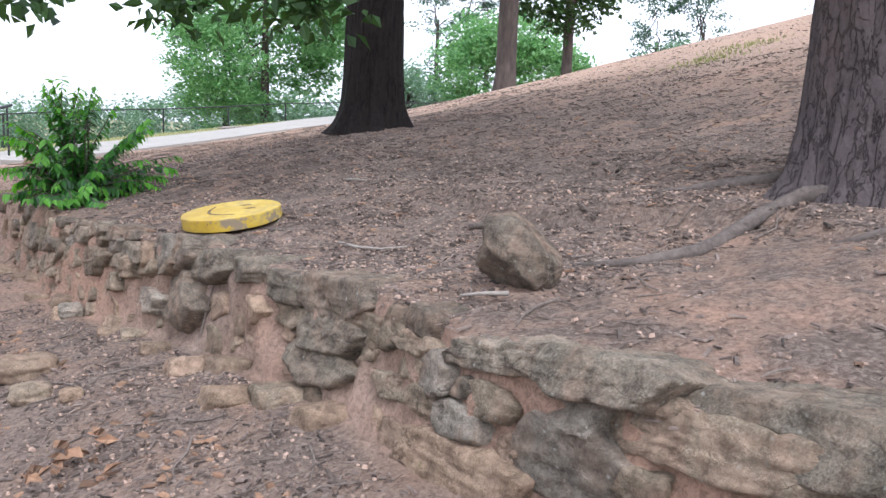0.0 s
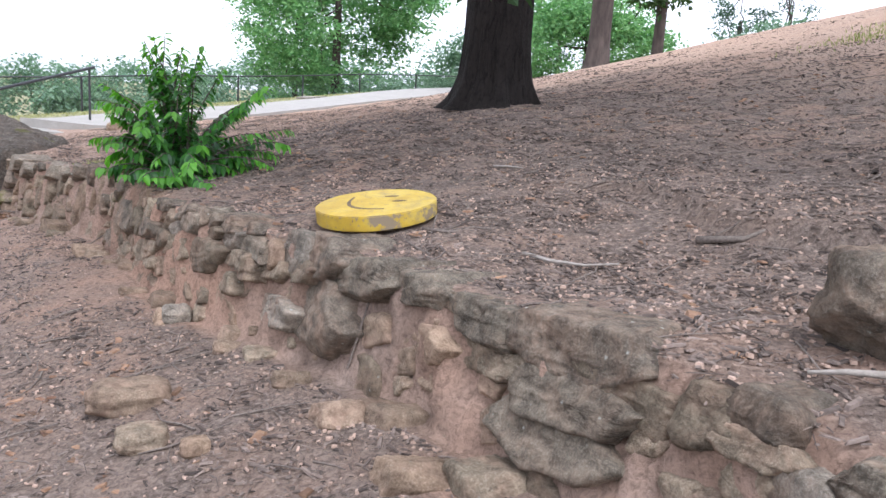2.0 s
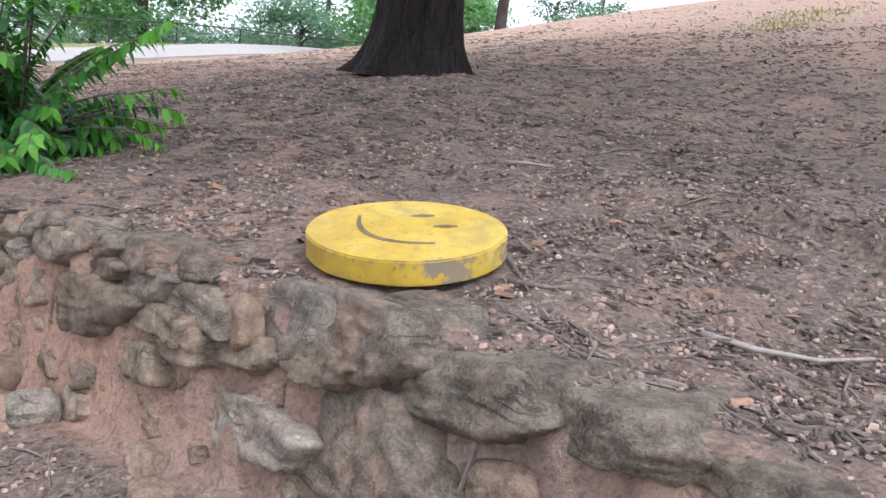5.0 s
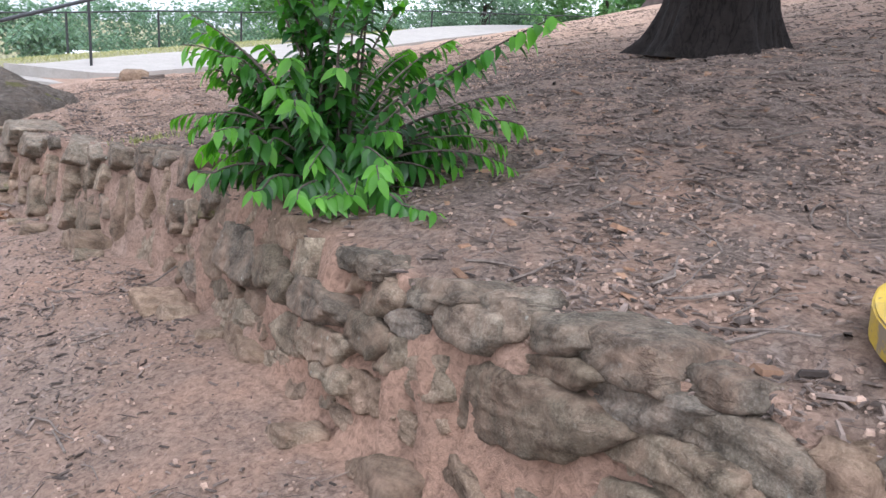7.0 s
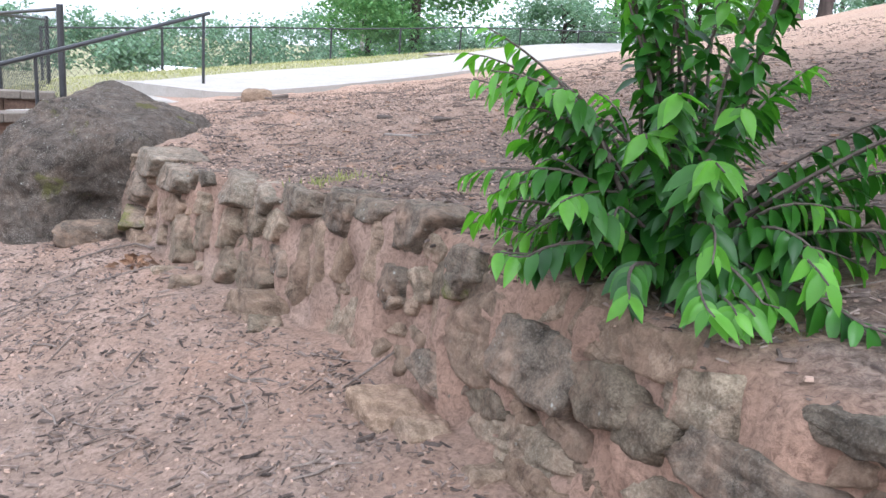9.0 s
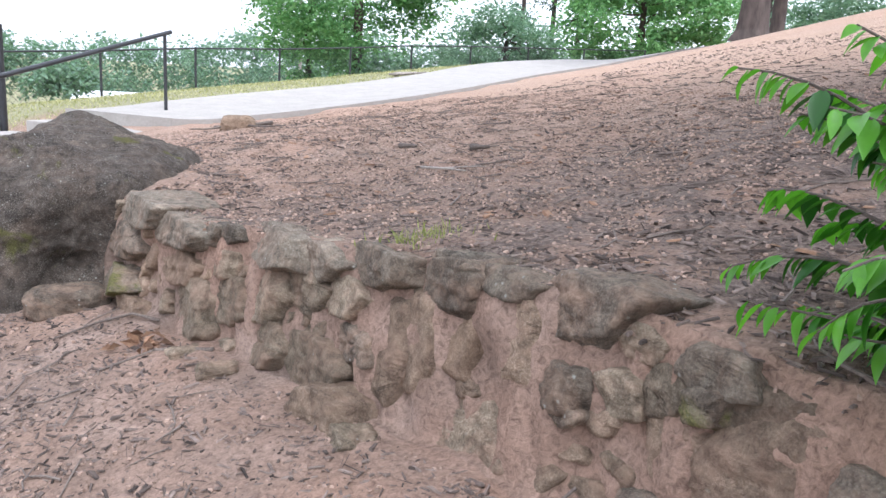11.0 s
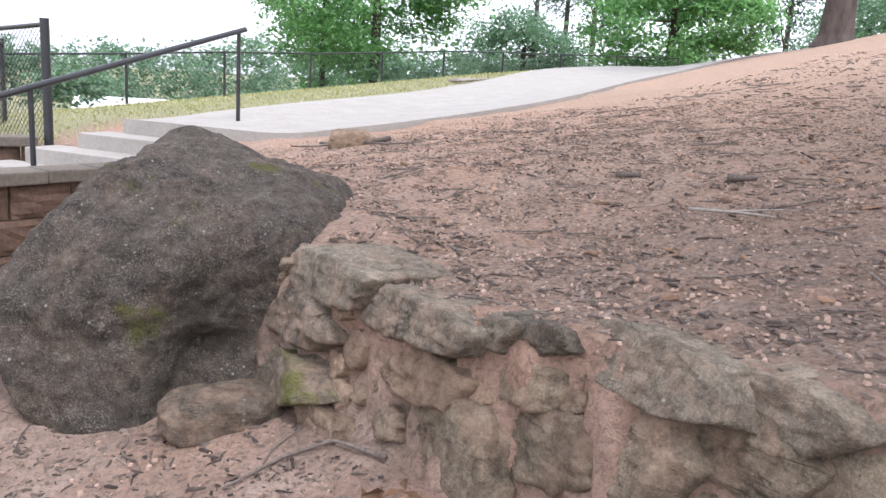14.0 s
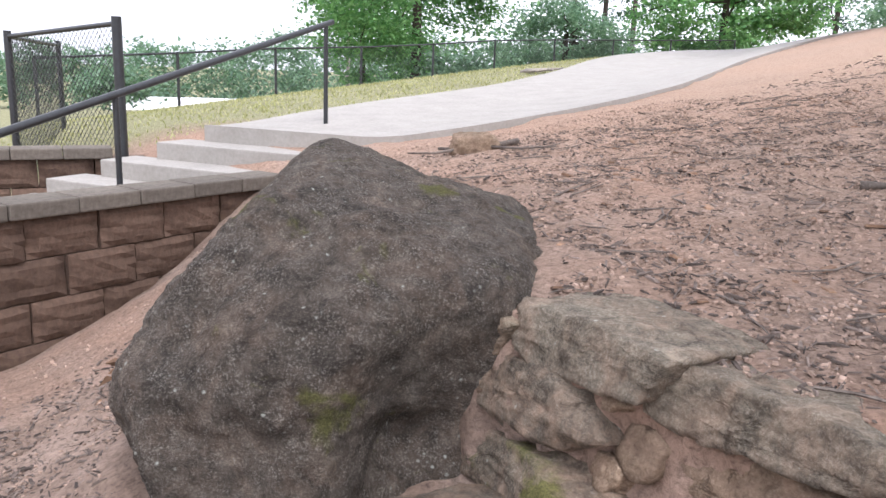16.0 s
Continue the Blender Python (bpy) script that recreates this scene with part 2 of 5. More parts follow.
OAK_LEAF = leaf_material("dark_oak_leaf", (0.02, 0.05, 0.014), (0.05, 0.105, 0.025), 0.55, 0.25)
# far maple and woodland leaves: distance haze is mixed into their colours
HAZY_MAPLE_LEAF = leaf_material("hazy_green_leaf", (0.10, 0.22, 0.09), (0.24, 0.40, 0.18), 0.6, 0.42, (1.2, 1.5, 0.9))
HAZY_WOOD_LEAF = leaf_material("hazy_woodland_leaf", (0.115, 0.195, 0.135), (0.21, 0.30, 0.20), 0.7, 0.38, (1.2, 1.4, 1.0))
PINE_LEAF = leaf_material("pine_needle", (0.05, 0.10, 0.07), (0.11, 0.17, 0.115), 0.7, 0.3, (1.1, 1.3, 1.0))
TWIG = plain("weathered_twig_bark", (0.055, 0.042, 0.035), (0.19, 0.155, 0.13), 60.0, 0.95, 0, 0.4, 0.003, rnd=(0.7, 1.3))
PALE_WOOD = plain("bleached_bare_wood", (0.17, 0.145, 0.12), (0.34, 0.30, 0.26), 50.0, 0.9, 0, 0.4, 0.003)
CHIP = plain("bark_chip", (0.06, 0.044, 0.036), (0.21, 0.163, 0.136), 30.0, 0.95, 0, 0.0, rnd=(0.3, 1.6), island=True)
PEBBLE = plain("clay_pebble", (0.18, 0.122, 0.09), (0.41, 0.295, 0.228), 30.0, 0.95, 0, 0.3, 0.003, rnd=(0.6, 1.4), island=True)
DRY_LEAF = plain("dry_brown_leaf", (0.10, 0.05, 0.03), (0.27, 0.165, 0.10), 30.0, 0.8, 0, 0.2, 0.003, rnd=(0.6, 1.5), island=True)
GRASS = leaf_material("dry_lawn_grass", (0.22, 0.22, 0.11), (0.42, 0.39, 0.24), 0.7, 0.3)
GREEN_GRASS = leaf_material("green_tuft_grass", (0.14, 0.16, 0.05), (0.28, 0.28, 0.12), 0.7, 0.3)
WHITE_METAL = plain("white_roof_sheet", (0.6, 0.6, 0.6), (0.78, 0.78, 0.78), 3.0, 0.6)
GREY_WALL = plain("grey_building_wall", (0.36, 0.36, 0.36), (0.5, 0.5, 0.5), 2.0, 0.85)
ROOT_BARK = plain("grey_root_bark", (0.05, 0.04, 0.034), (0.16, 0.13, 0.112), 30.0, 0.95, 0, 0.7, 0.01)
POLE_WOOD = plain("grey_pole_wood", (0.2, 0.18, 0.16), (0.34, 0.31, 0.28), 5.0, 0.9)


# ---- mesh helpers ----
def rng_noise(seed):
    """Smooth value noise on arrays of points (n, 2) or (n, 3), about -1 to 1."""
    table = np.random.RandomState(seed).rand(4096) * 2 - 1

    def one(p):
        q = np.floor(p).astype(np.int64)
        f = p - q
        f = f * f * (3 - 2 * f)
        k = p.shape[1]
        total = 0
        for corner in range(2 ** k):
            w, h = 1.0, 0
            for axis in range(k):
                bit = corner >> axis & 1
                w = w * (f[:, axis] if bit else 1 - f[:, axis])
                h = h + (q[:, axis] + bit) * (374761, 668265, 1274126)[axis]
            total = total + w * table[(h ^ (h >> 7)) % 4096]
        return total

    def fbm(p, octaves=4, gain=0.5):
        p = np.asarray(p, float)
        out, a = np.zeros(len(p)), 1.0
        for k in range(octaves):
            out += a * one(p * 2.0 ** k + 17.3 * k)
            a *= gain
        return out
    return fbm


FBM = rng_noise(5)


def mesh_object(name, verts, faces, material, parent=None, label="", smooth=False):
    me = bpy.data.meshes.new(name)
    me.from_pydata([tuple(v) for v in verts], [], [tuple(f) for f in faces])
    me.materials.append(material)
    if smooth:
        me.shade_smooth()
    ob = new(name, me)
    if parent:
        ob.parent = parent
    if label:
        ob["label"] = label
    return ob


def part(name, bm, material, parent, label="", smooth=False):
    me = bpy.data.meshes.new(name)
    bm.to_mesh(me)
    bm.free()
    me.materials.append(material)
    if smooth:
        me.shade_smooth()
    ob = new(name, me)
    if parent:
        ob.parent = parent
    if label:
        ob["label"] = label
    return ob


def shared(name, me, parent, m):
    ob = new(name, me)
    ob.parent = parent
    ob.matrix_basis = m
    return ob


def empty(name, x=0, y=0, z=0, rz=0):
    ob = new(name)
    ob.empty_display_size = 0.1
    ob.matrix_basis = pose(x, y, z, 0, 0, rz)
    return ob


def box_bm(x0, x1, y0, y1, z0, z1, bev=0.0, seg=2):
    bm = bmesh.new()
    bmesh.ops.create_cube(bm, size=1.0)
    for v in bm.verts:
        v.co = Vector(((x0, x1)[v.co.x > 0], (y0, y1)[v.co.y > 0], (z0, z1)[v.co.z > 0]))
    if bev:
        bmesh.ops.bevel(bm, geom=bm.edges[:], offset=bev, segments=seg, profile=0.6, affect="EDGES")
    return bm


def tube(points, radii, sides=8, wobble=0.0, seed=0):
    """Vertices and faces of a closed tube along points."""
    rnd = random.Random(seed)
    pts = [Vector(p) for p in points]
    verts, faces = [], []
    for i, p in enumerate(pts):
        way = (pts[min(i + 1, len(pts) - 1)] - pts[max(i - 1, 0)]).normalized()
        side = way.orthogonal().normalized() if abs(way.z) > 0.9 else way.cross(Vector((0, 0, 1))).normalized()
        up = side.cross(way)
        for k in range(sides):
            a = 2 * math.pi * k / sides
            r = radii[i] * (1 + wobble * (rnd.random() - 0.5))
            verts.append(p + side * (r * math.cos(a)) + up * (r * math.sin(a)))
    for i in range(len(pts) - 1):
        for k in range(sides):
            a, b = i * sides + k, i * sides + (k + 1) % sides
            faces.append((a, a + sides, b + sides, b))
    faces.append(tuple(range(sides)))
    faces.append(tuple(reversed(range((len(pts) - 1) * sides, len(pts) * sides))))
    return verts, faces


class Pile:
    """Many small pieces gathered into one mesh."""

    def __init__(self):
        self.v, self.f, self.n = [], [], 0

    def add(self, verts, faces):
        self.v.extend(tuple(p) for p in verts)
        self.f.extend(tuple(i + self.n for i in f) for f in faces)
        self.n += len(verts)

    def leaves(self, centres, ways, normals, length, width, fold=0.25):
        """Folded pointed leaves: base, two sides, midrib and tip."""
        c, w, u = (np.asarray(a, float) for a in (centres, ways, normals))
        w /= np.linalg.norm(w, axis=1, keepdims=True) + 1e-9
        side = np.cross(w, u)
        side /= np.linalg.norm(side, axis=1, keepdims=True) + 1e-9
        u = np.cross(side, w)
        length = np.broadcast_to(np.asarray(length, float), (len(c),))[:, None]
        width = np.broadcast_to(np.asarray(width, float), (len(c),))[:, None]
        rows = np.stack([c, c + w * length * 0.45 + side * width * 0.5 + u * width * fold, c + w * length,
                         c + w * length * 0.45 - side * width * 0.5 + u * width * fold, c + w * length * 0.5], 1)
        k = len(c)
        self.v.extend(map(tuple, rows.reshape(-1, 3)))
        base = (self.n + 5 * np.arange(k))[:, None]
        quad = np.concatenate([base + np.array([0, 1, 4]), base + np.array([1, 2, 4]), base + np.array([0, 4, 3]), base + np.array([4, 2, 3])], 0)
        self.f.extend(map(tuple, quad.tolist()))
        self.n += 5 * k

    def build(self, name, material, parent=None, label="", smooth=False):
        return mesh_object(name, self.v, self.f, material, parent, label, smooth)


def rock_mesh(name, material, planes, seed, level=3, rough=0.05, soft=0.12, freq=2.5, block=0.0):
    """A rock: a ball, or a rounded block of that power, cut by planes (normal, distance), its edges worn, its faces rough."""
    bm = bmesh.new()
    bmesh.ops.create_icosphere(bm, subdivisions=level, radius=1.0)
    co = np.array([v.co for v in bm.verts])
    nr = np.array([Vector(p[0]).normalized() for p in planes])
    off = np.array([p[1] for p in planes])
    dots = co @ nr.T
    dist = np.where(dots > 0.05, off / np.maximum(dots, 0.05), 1e3)
    if block:
        own = (np.abs(co) ** block).sum(1) ** (-1 / block)
        dist = np.concatenate([dist, own[:, None]], 1)
    dist = np.minimum(dist, 3.0)
    k = 1.0 / soft
    rad = -np.log(np.exp(-k * dist).sum(1)) / k
    bumps = FBM(co * freq + seed * 7.7, 5, 0.6)
    pits = np.abs(FBM(co * freq * 0.8 + 31 + seed, 3, 0.5))
    beds = FBM(np.stack([co[:, 2] * 5 + 0.6 * co[:, 0], co[:, 2] * 0 + seed, co[:, 1] * 0.4], 1), 2, 0.5)
    rad = rad * (1 + rough * bumps - 1.1 * rough * np.clip(0.3 - pits, 0, 1) * 2 + 0.3 * rough * beds)
    for v, r in zip(bm.verts, rad):
        v.co *= max(r, 0.05)
    me = bpy.data.meshes.new(name)
    bm.to_mesh(me)
    bm.free()
    me.materials.append(material)
    me.shade_smooth()
    return me


def random_planes(seed, flat=1.0):
    rnd = random.Random(seed)
    planes = []
    for _ in range(7):
        planes.append(((rnd.uniform(-1, 1), rnd.uniform(-1, 0.6), rnd.uniform(-1, 1)), rnd.uniform(0.98, 1.25)))
    return planes


# ---- the lie of the land: s runs along the old stone wall, d uphill from it ----
OX, OY, UX, UY = 0.33, 2.09, -0.673, 0.740


def to_sd(x, y):
    return (x - OX) * UX + (y - OY) * UY, (x - OX) * UY - (y - OY) * UX


def to_xy(s, d):
    return OX + s * UX + d * UY, OY + s * UY - d * UX


def hump(s, d, a, b, r):
    return np.exp(-((s - a) ** 2 + (d - b) ** 2) / (r * r))


def level_off(v, a, l):
    return np.where(v > a, a + l * np.tanh((v - a) / l), v)


def step01(v):
    v = np.clip(v, 0, 1)
    return v * v * (3 - 2 * v)


def hill(s, d):
    d = level_off(d, 8.0, 12.0)
    s = -level_off(-level_off(s, 22.0, 14.0), 5.0, 6.0)
    z = 0.843 + 0.1997 * d + 0.0068 * d * d - 0.0229 * s - 0.00905 * s * d - 0.00052 * s * s
    z = z + 0.14 * hump(s, d, 6.0, 3.2, 1.5) - 0.11 * hump(s, d, 2.2, 4.6, 1.5) - 0.07 * hump(s, d, 9.2, 1.6, 1.2) - 0.09 * hump(s, d, 2.1, 0.8, 0.6)
    return z + 0.05 * hump(s, d, 5.5, 1.5, 0.9) - 0.4 * hump(s, d, 18.5, 14.0, 5.0) - 0.09 * hump(s, d, 9.6, 0.2, 1.3)


def lower(s, d):
    s = -level_off(-level_off(s, 14.0, 6.0), 5.0, 6.0)
    return 0.27 - 0.048 * s + 0.21 * np.tanh((d + 0.65) / 0.7)


def lawn(x, y):
    x, y = (np.clip(x, -18, 4) + 8) / 10, (np.clip(y, 8, 40) - 18) / 10
    return 0.856 + 0.971 * x + 0.396 * y + 0.265 * x * y - 0.226 * y * y - 0.454 * x * x


def edge(s):
    return 0.15 + 0.1 * np.sin((s - 0.9) * 1.30) - 0.16 * np.exp(-((s - 10.6) / 0.8) ** 2)


def path_middle(y):
    return np.interp(y, [13.0, 13.9, 15.2, 16.5, 18.5, 21.3, 25.0, 27.5, 31.0], [-8.9, -8.6, -7.75, -6.75, -5.6, -4.5, -3.1, -1.7, 1.6])


def land(s, d):
    """The ground's height, smooth."""
    x, y = to_xy(s, d)
    left = step01((path_middle(y) - x) / 2.4 + 0.5) * step01((s - 11.5) / 2.0)
    up = hill(s, d) * (1 - left) + lawn(x, y) * left
    run = step01((s - 10.4) / 1.6)                     # past the boulder the wall gives way to a bank
    sharp = step01((d - edge(s) + 0.07) / 0.15)
    bank = step01((d + 1.1) / 2.5)
    t = sharp * (1 - run) + bank * run
    z = lower(s, np.minimum(d, edge(s) + 3 * run)) * (1 - t) + up * t
    z = z - 0.09 * step01((1.75 + 0.15 * np.sin(3 * s) - d) / 0.07) * step01((d - 0.4) / 1.0) * np.exp(-((s - 1.4) / 1.5) ** 4)   # a small worn scarp
    z = z - 4.5 * step01((np.hypot(x + 3, y - 8) - 44) / 36)          # beyond the fence the land falls away
    z = z + 0.28 * hump(x, y, -2.5, 28.0, 6.0)                         # the crest that the path goes over
    z = z + 0.19 * hump(x, y, -7.7, 9.66, 0.5)                         # clay heaped against the boulder
    return z - 0.42 * hump(x, y, -9.5, 12.5, 1.0)


def land_xy(x, y):
    s, d = to_sd(x, y)
    return float(land(np.array(s), np.array(d)))


def lines(*runs):
    out = []
    for a, b, step in runs:
        out.extend(np.arange(a, b - 1e-6, step))
    return np.array(out)


def far_lines(start, first, growth, stop):
    out, v, st = [], start, first
    while v < stop:
        out.append(v)
        v += st
        st *= growth
    return np.array(out)


sl = np.concatenate([-far_lines(3.2, 0.3, 1.35, 900)[::-1], lines((-3.0, 13.6, 0.045), (13.6, 30.0, 0.25)), far_lines(30.0, 0.4, 1.35, 900)])
dl = np.concatenate([-far_lines(2.3, 0.2, 1.35, 900)[::-1], lines((-2.2, -0.5, 0.05), (-0.5, 0.5, 0.017), (0.5, 4.5, 0.05), (4.5, 20.0, 0.22)), far_lines(20.0, 0.3, 1.3, 900)])
S, D = np.meshgrid(sl, dl, indexing="ij")
near = np.exp(-(D / 2.5) ** 2)
S, D = S.ravel(), (D + edge(S) * near * (np.abs(S - 5) < 9)).ravel()
Z = land(S, D)
close = np.exp(-np.maximum(0, np.abs(D - 2) - 5) / 6) * np.exp(-np.maximum(0, np.abs(S - 6) - 9) / 6)
P2 = np.stack([S, D], 1)
offs = D - edge(S)
onface = np.exp(-((offs - 0.0) / 0.11) ** 2) * (1 - step01((S - 10.4) / 1.0)) * step01((S + 2.9) / 0.5)
Z += close * (0.022 * FBM(P2 * 1.6, 4) + 0.010 * FBM(P2 * 9.0 + 3, 3)) * (0.7 + 0.3 * (offs > 0))
Z += 0.035 * onface * FBM(P2 * np.array([5.0, 9.0]), 3)
Z -= 0.05 * np.exp(-((offs - 0.02) / 0.06) ** 2) * np.maximum(0, FBM(P2 * np.array([3.5, 1.0]) + 9, 2)) * (S < 10.4) * (S > -3)
FACE = np.stack([S, Z], 1)
D2 = D + onface * (0.045 * FBM(FACE * np.array([7.0, 5.0]) + 40, 3) + 0.018 * FBM(FACE * np.array([28.0, 9.0]) + 7, 3))
X, Y = to_xy(S, D2)
nj = len(dl)
faces = [(i * nj + j, i * nj + j + 1, (i + 1) * nj + j + 1, (i + 1) * nj + j) for i in range(len(sl) - 1) for j in range(nj - 1)]
ground = mesh_object("ground", np.stack([X, Y, Z], 1), faces, EARTH, None, "", True)
tagged(ground, "bare red clay hillside strewn with bark mulch and leaf mould", "ground", "", "structure")
leftside = step01((path_middle(Y) - 1.0 - X) / 0.6) * step01((Y - 14.6) / 1.2)
turf = np.maximum(leftside, step01((np.hypot(X + 3, Y - 10) - 42) / 10))
# mulch cover, faded out where the painted canopy shade should end
mould_shade = np.clip(0.95 - 0.16 * np.maximum(0, D - 5.0) - 0.22 * np.maximum(0, S - 7.5) * (D > 0), 0.08, 1) * np.where(offs < -0.1, np.clip(0.95 - 0.2 * np.maximum(0, S - 4), 0.1, 1), 1) * np.clip(1 - onface, 0.05, 1)
# where the ground colour is lifted to look sunlit: uphill and far along
dry_sunlit = 0.75 * step01((D - 3.5 - 0.7 * FBM(P2 * 0.7, 3)) / 9.0 + 0.55 * step01((S - 7.0) / 3.5)) * (offs > 0)
for nm, val in (("turf", turf), ("mould_shade", mould_shade), ("dry_sunlit", dry_sunlit)):
    ground.data.attributes.new(nm, "FLOAT", "POINT").data.foreach_set("value", val.astype(np.float32))

# ---- the old stone wall ----
wall = empty("wall_old_stone", *to_xy(4.8, 0.2), 0.5)
tagged(wall, "low crumbling dry-laid sandstone retaining wall in red clay", "stone wall", "", "structure")
WALL_INV = wall.matrix_basis.inverted()
ANGLE = math.degrees(math.atan2(UY, UX))
KINDS = {"cap": STONE_CAP, "face": STONE, "tall": STONE_CLAY, "round": STONE, "dark": STONE_DARK, "pale": STONE_PALE, "moss": STONE_MOSS, "ochre": STONE_OCHRE, "clay": STONE_CLAY}
pick = random.Random(21)
laid = []


def wall_stone_mesh(material, w, h, deep, seed, level, lumpy=False):
    """A stone of the wall: flat towards -y, many-cornered round it, edges worn, faces pitted and bedded."""
    rnd = random.Random(seed)
    planes = [((rnd.uniform(-0.14, 0.14), -1, rnd.uniform(-0.05, 0.2)), rnd.uniform(0.72, 0.80)), ((0, 1, 0), 1.0), ((rnd.uniform(-0.1, 0.1), -0.1, 1), rnd.uniform(0.80, 0.9)), ((rnd.uniform(-0.15, 0.15), -0.1, -1), rnd.uniform(0.82, 0.95))]
    turn, k = rnd.uniform(0, 6.283), rnd.choice((5, 6, 6, 7))
    for i in range(k):
        a = turn + 6.283 * (i + rnd.uniform(-0.3, 0.3)) / k
        planes.append(((math.cos(a), rnd.uniform(-0.18, 0.06), math.sin(a)), rnd.uniform(0.86, 1.04)))
        if rnd.random() < 0.5:
            planes.append(((0.75 * math.cos(a), -0.75, 0.75 * math.sin(a)), rnd.uniform(0.98, 1.2)))
    bm = bmesh.new()
    bmesh.ops.create_icosphere(bm, subdivisions=level, radius=1.0)
    co = np.array([v.co for v in bm.verts])
    nr = np.array([Vector(p[0]).normalized() for p in planes])
    off = np.array([p[1] for p in planes])
    dots = co @ nr.T
    dist = np.minimum(np.where(dots > 0.05, off / np.maximum(dots, 0.05), 3.0), 3.0)
    soft = 0.04 if lumpy else 0.02
    rad = -soft * np.log(np.exp(-dist / soft).sum(1))
    p = co * rad[:, None] * np.array((w * 0.64, deep, h * 0.66))
    q = p + seed * 3.7
    size = min(w, h)
    give = 0.03 * size * FBM(q * 1.1 / size, 3, 0.5) - 0.012 * np.clip(0.16 - np.abs(FBM(q * 6, 4, 0.55)), 0, 1) * 4 + 0.006 * FBM(q * 13 + 5, 3, 0.6)
    give += 0.006 * FBM(q * np.array((9, 9, 55)), 2, 0.5) + 0.004 * FBM(q * 34, 3, 0.6)
    n = p / (np.array((w * 0.64, deep, h * 0.66)) ** 2)
    p += n / (np.linalg.norm(n, axis=1, keepdims=True) + 1e-9) * give[:, None]
    for v, c in zip(bm.verts, p):
        v.co = c
    me = bpy.data.meshes.new("stone")
    bm.to_mesh(me)
    bm.free()
    me.materials.append(material)
    me.shade_smooth()
    return me


REACH = np.arange(-0.7, 0.9, 0.01)


def face_at(s, z):
    """How far uphill the wall's face lies at this height."""
    e = float(edge(s))
    over = land(np.full(len(REACH), s), REACH + e) >= z
    return e + (float(REACH[np.argmax(over)]) if over.any() else 0.08)


def stone(s, z, w, h, tilt=0, kind="face", proud=None, level=4):
    level = 5 if w > 0.24 and level == 4 else level
    top = kind in ("cap", "dark", "moss")
    if 4.6 < s < 7.2:                                    # fuller coursing where the wall bends
        w, h = w * 1.18, h * 1.12
    z = min(z, float(hill(np.array(s), np.array(0.2))) - 0.34 * h + (0.02 if top else -0.01))
    deep = (0.5 * min(w, 0.36) + 0.03 if top else 0.34 * min(w, 0.3) + 0.05)
    proud = proud if proud is not None else pick.uniform(0.025, 0.06) if top else pick.uniform(0.008, 0.042)
    d = face_at(s, z) - proud + 0.78 * deep
    x, y = to_xy(s, d)
    m = pose(x, y, z, 0, 0, ANGLE + 180 - pick.uniform(2, 14)) @ pose(0, 0, 0, pick.uniform(-12, -3), -tilt + pick.uniform(-4, 4), 0)
    laid.append((s, z, w, h))
    return shared("stone", wall_stone_mesh(KINDS[kind], w, h, deep, len(laid), level, kind in ("round", "tall")), wall, WALL_INV @ m)


stone(-0.74, 0.82, 0.21, 0.08, 8, "face")
stone(-0.55, 0.87, 0.58, 0.15, 6, "cap")
stone(-0.40, 0.79, 0.51, 0.15, 5, "face")
stone(-0.24, 0.65, 0.14, 0.09, 7, "face")
stone(-0.19, 0.87, 0.21, 0.06, 3, "face")
stone(-0.03, 0.86, 0.50, 0.14, 6, "cap")
stone(0.00, 0.63, 0.38, 0.21, 8, "pale")
stone(0.06, 0.76, 0.33, 0.11, 7, "pale")
stone(0.34, 0.69, 0.18, 0.11, 5, "face")
stone(0.35, 0.82, 0.41, 0.10, 6, "cap")
stone(0.44, 0.44, 0.58, 0.19, 8, "ochre")
stone(0.48, 0.58, 0.24, 0.13, 7, "pale")
stone(0.48, 0.70, 0.09, 0.07, 7, "moss")
stone(0.63, 0.70, 0.16, 0.15, 7, "pale")
stone(0.68, 0.59, 0.17, 0.10, 1, "face")
stone(0.74, 0.68, 0.22, 0.09, 6, "face")
stone(0.79, 0.76, 0.22, 0.07, 4, "face")
stone(0.80, 0.84, 0.17, 0.10, 1, "dark")
stone(0.89, 0.57, 0.22, 0.10, 7, "face")
stone(0.95, 0.77, 0.18, 0.16, 5, "face")
stone(0.96, 0.43, 0.15, 0.11, 9, "ochre")
stone(1.20, 0.74, 0.26, 0.13, 1, "face")
stone(1.23, 0.36, 0.18, 0.13, 7, "ochre")
stone(1.41, 0.63, 0.46, 0.15, 5, "cap")
stone(1.44, 0.49, 0.45, 0.18, 7, "cap")
stone(1.50, 0.78, 0.52, 0.19, 4, "dark")
stone(1.70, 0.64, 0.33, 0.10, 8, "face")
stone(1.90, 0.64, 0.21, 0.14, 6, "face")
stone(1.91, 0.74, 0.29, 0.14, 2, "cap")
stone(2.12, 0.80, 0.16, 0.07, 7, "face")
stone(2.16, 0.59, 0.26, 0.14, 8, "ochre")
stone(2.37, 0.75, 0.41, 0.13, 8, "cap")
stone(2.74, 0.71, 0.55, 0.17, 6, "cap")
stone(2.92, 0.50, 0.46, 0.30, 6, "dark")
stone(2.97, 0.79, 0.32, 0.20, 5, "dark")
stone(3.13, 0.66, 0.38, 0.11, 7, "face")
stone(3.22, 0.78, 0.23, 0.19, 4, "pale")
stone(3.33, 0.42, 0.51, 0.15, 4, "pale")
stone(3.40, 0.69, 0.11, 0.15, 3, "ochre")
stone(3.44, 0.61, 0.32, 0.12, 7, "face")
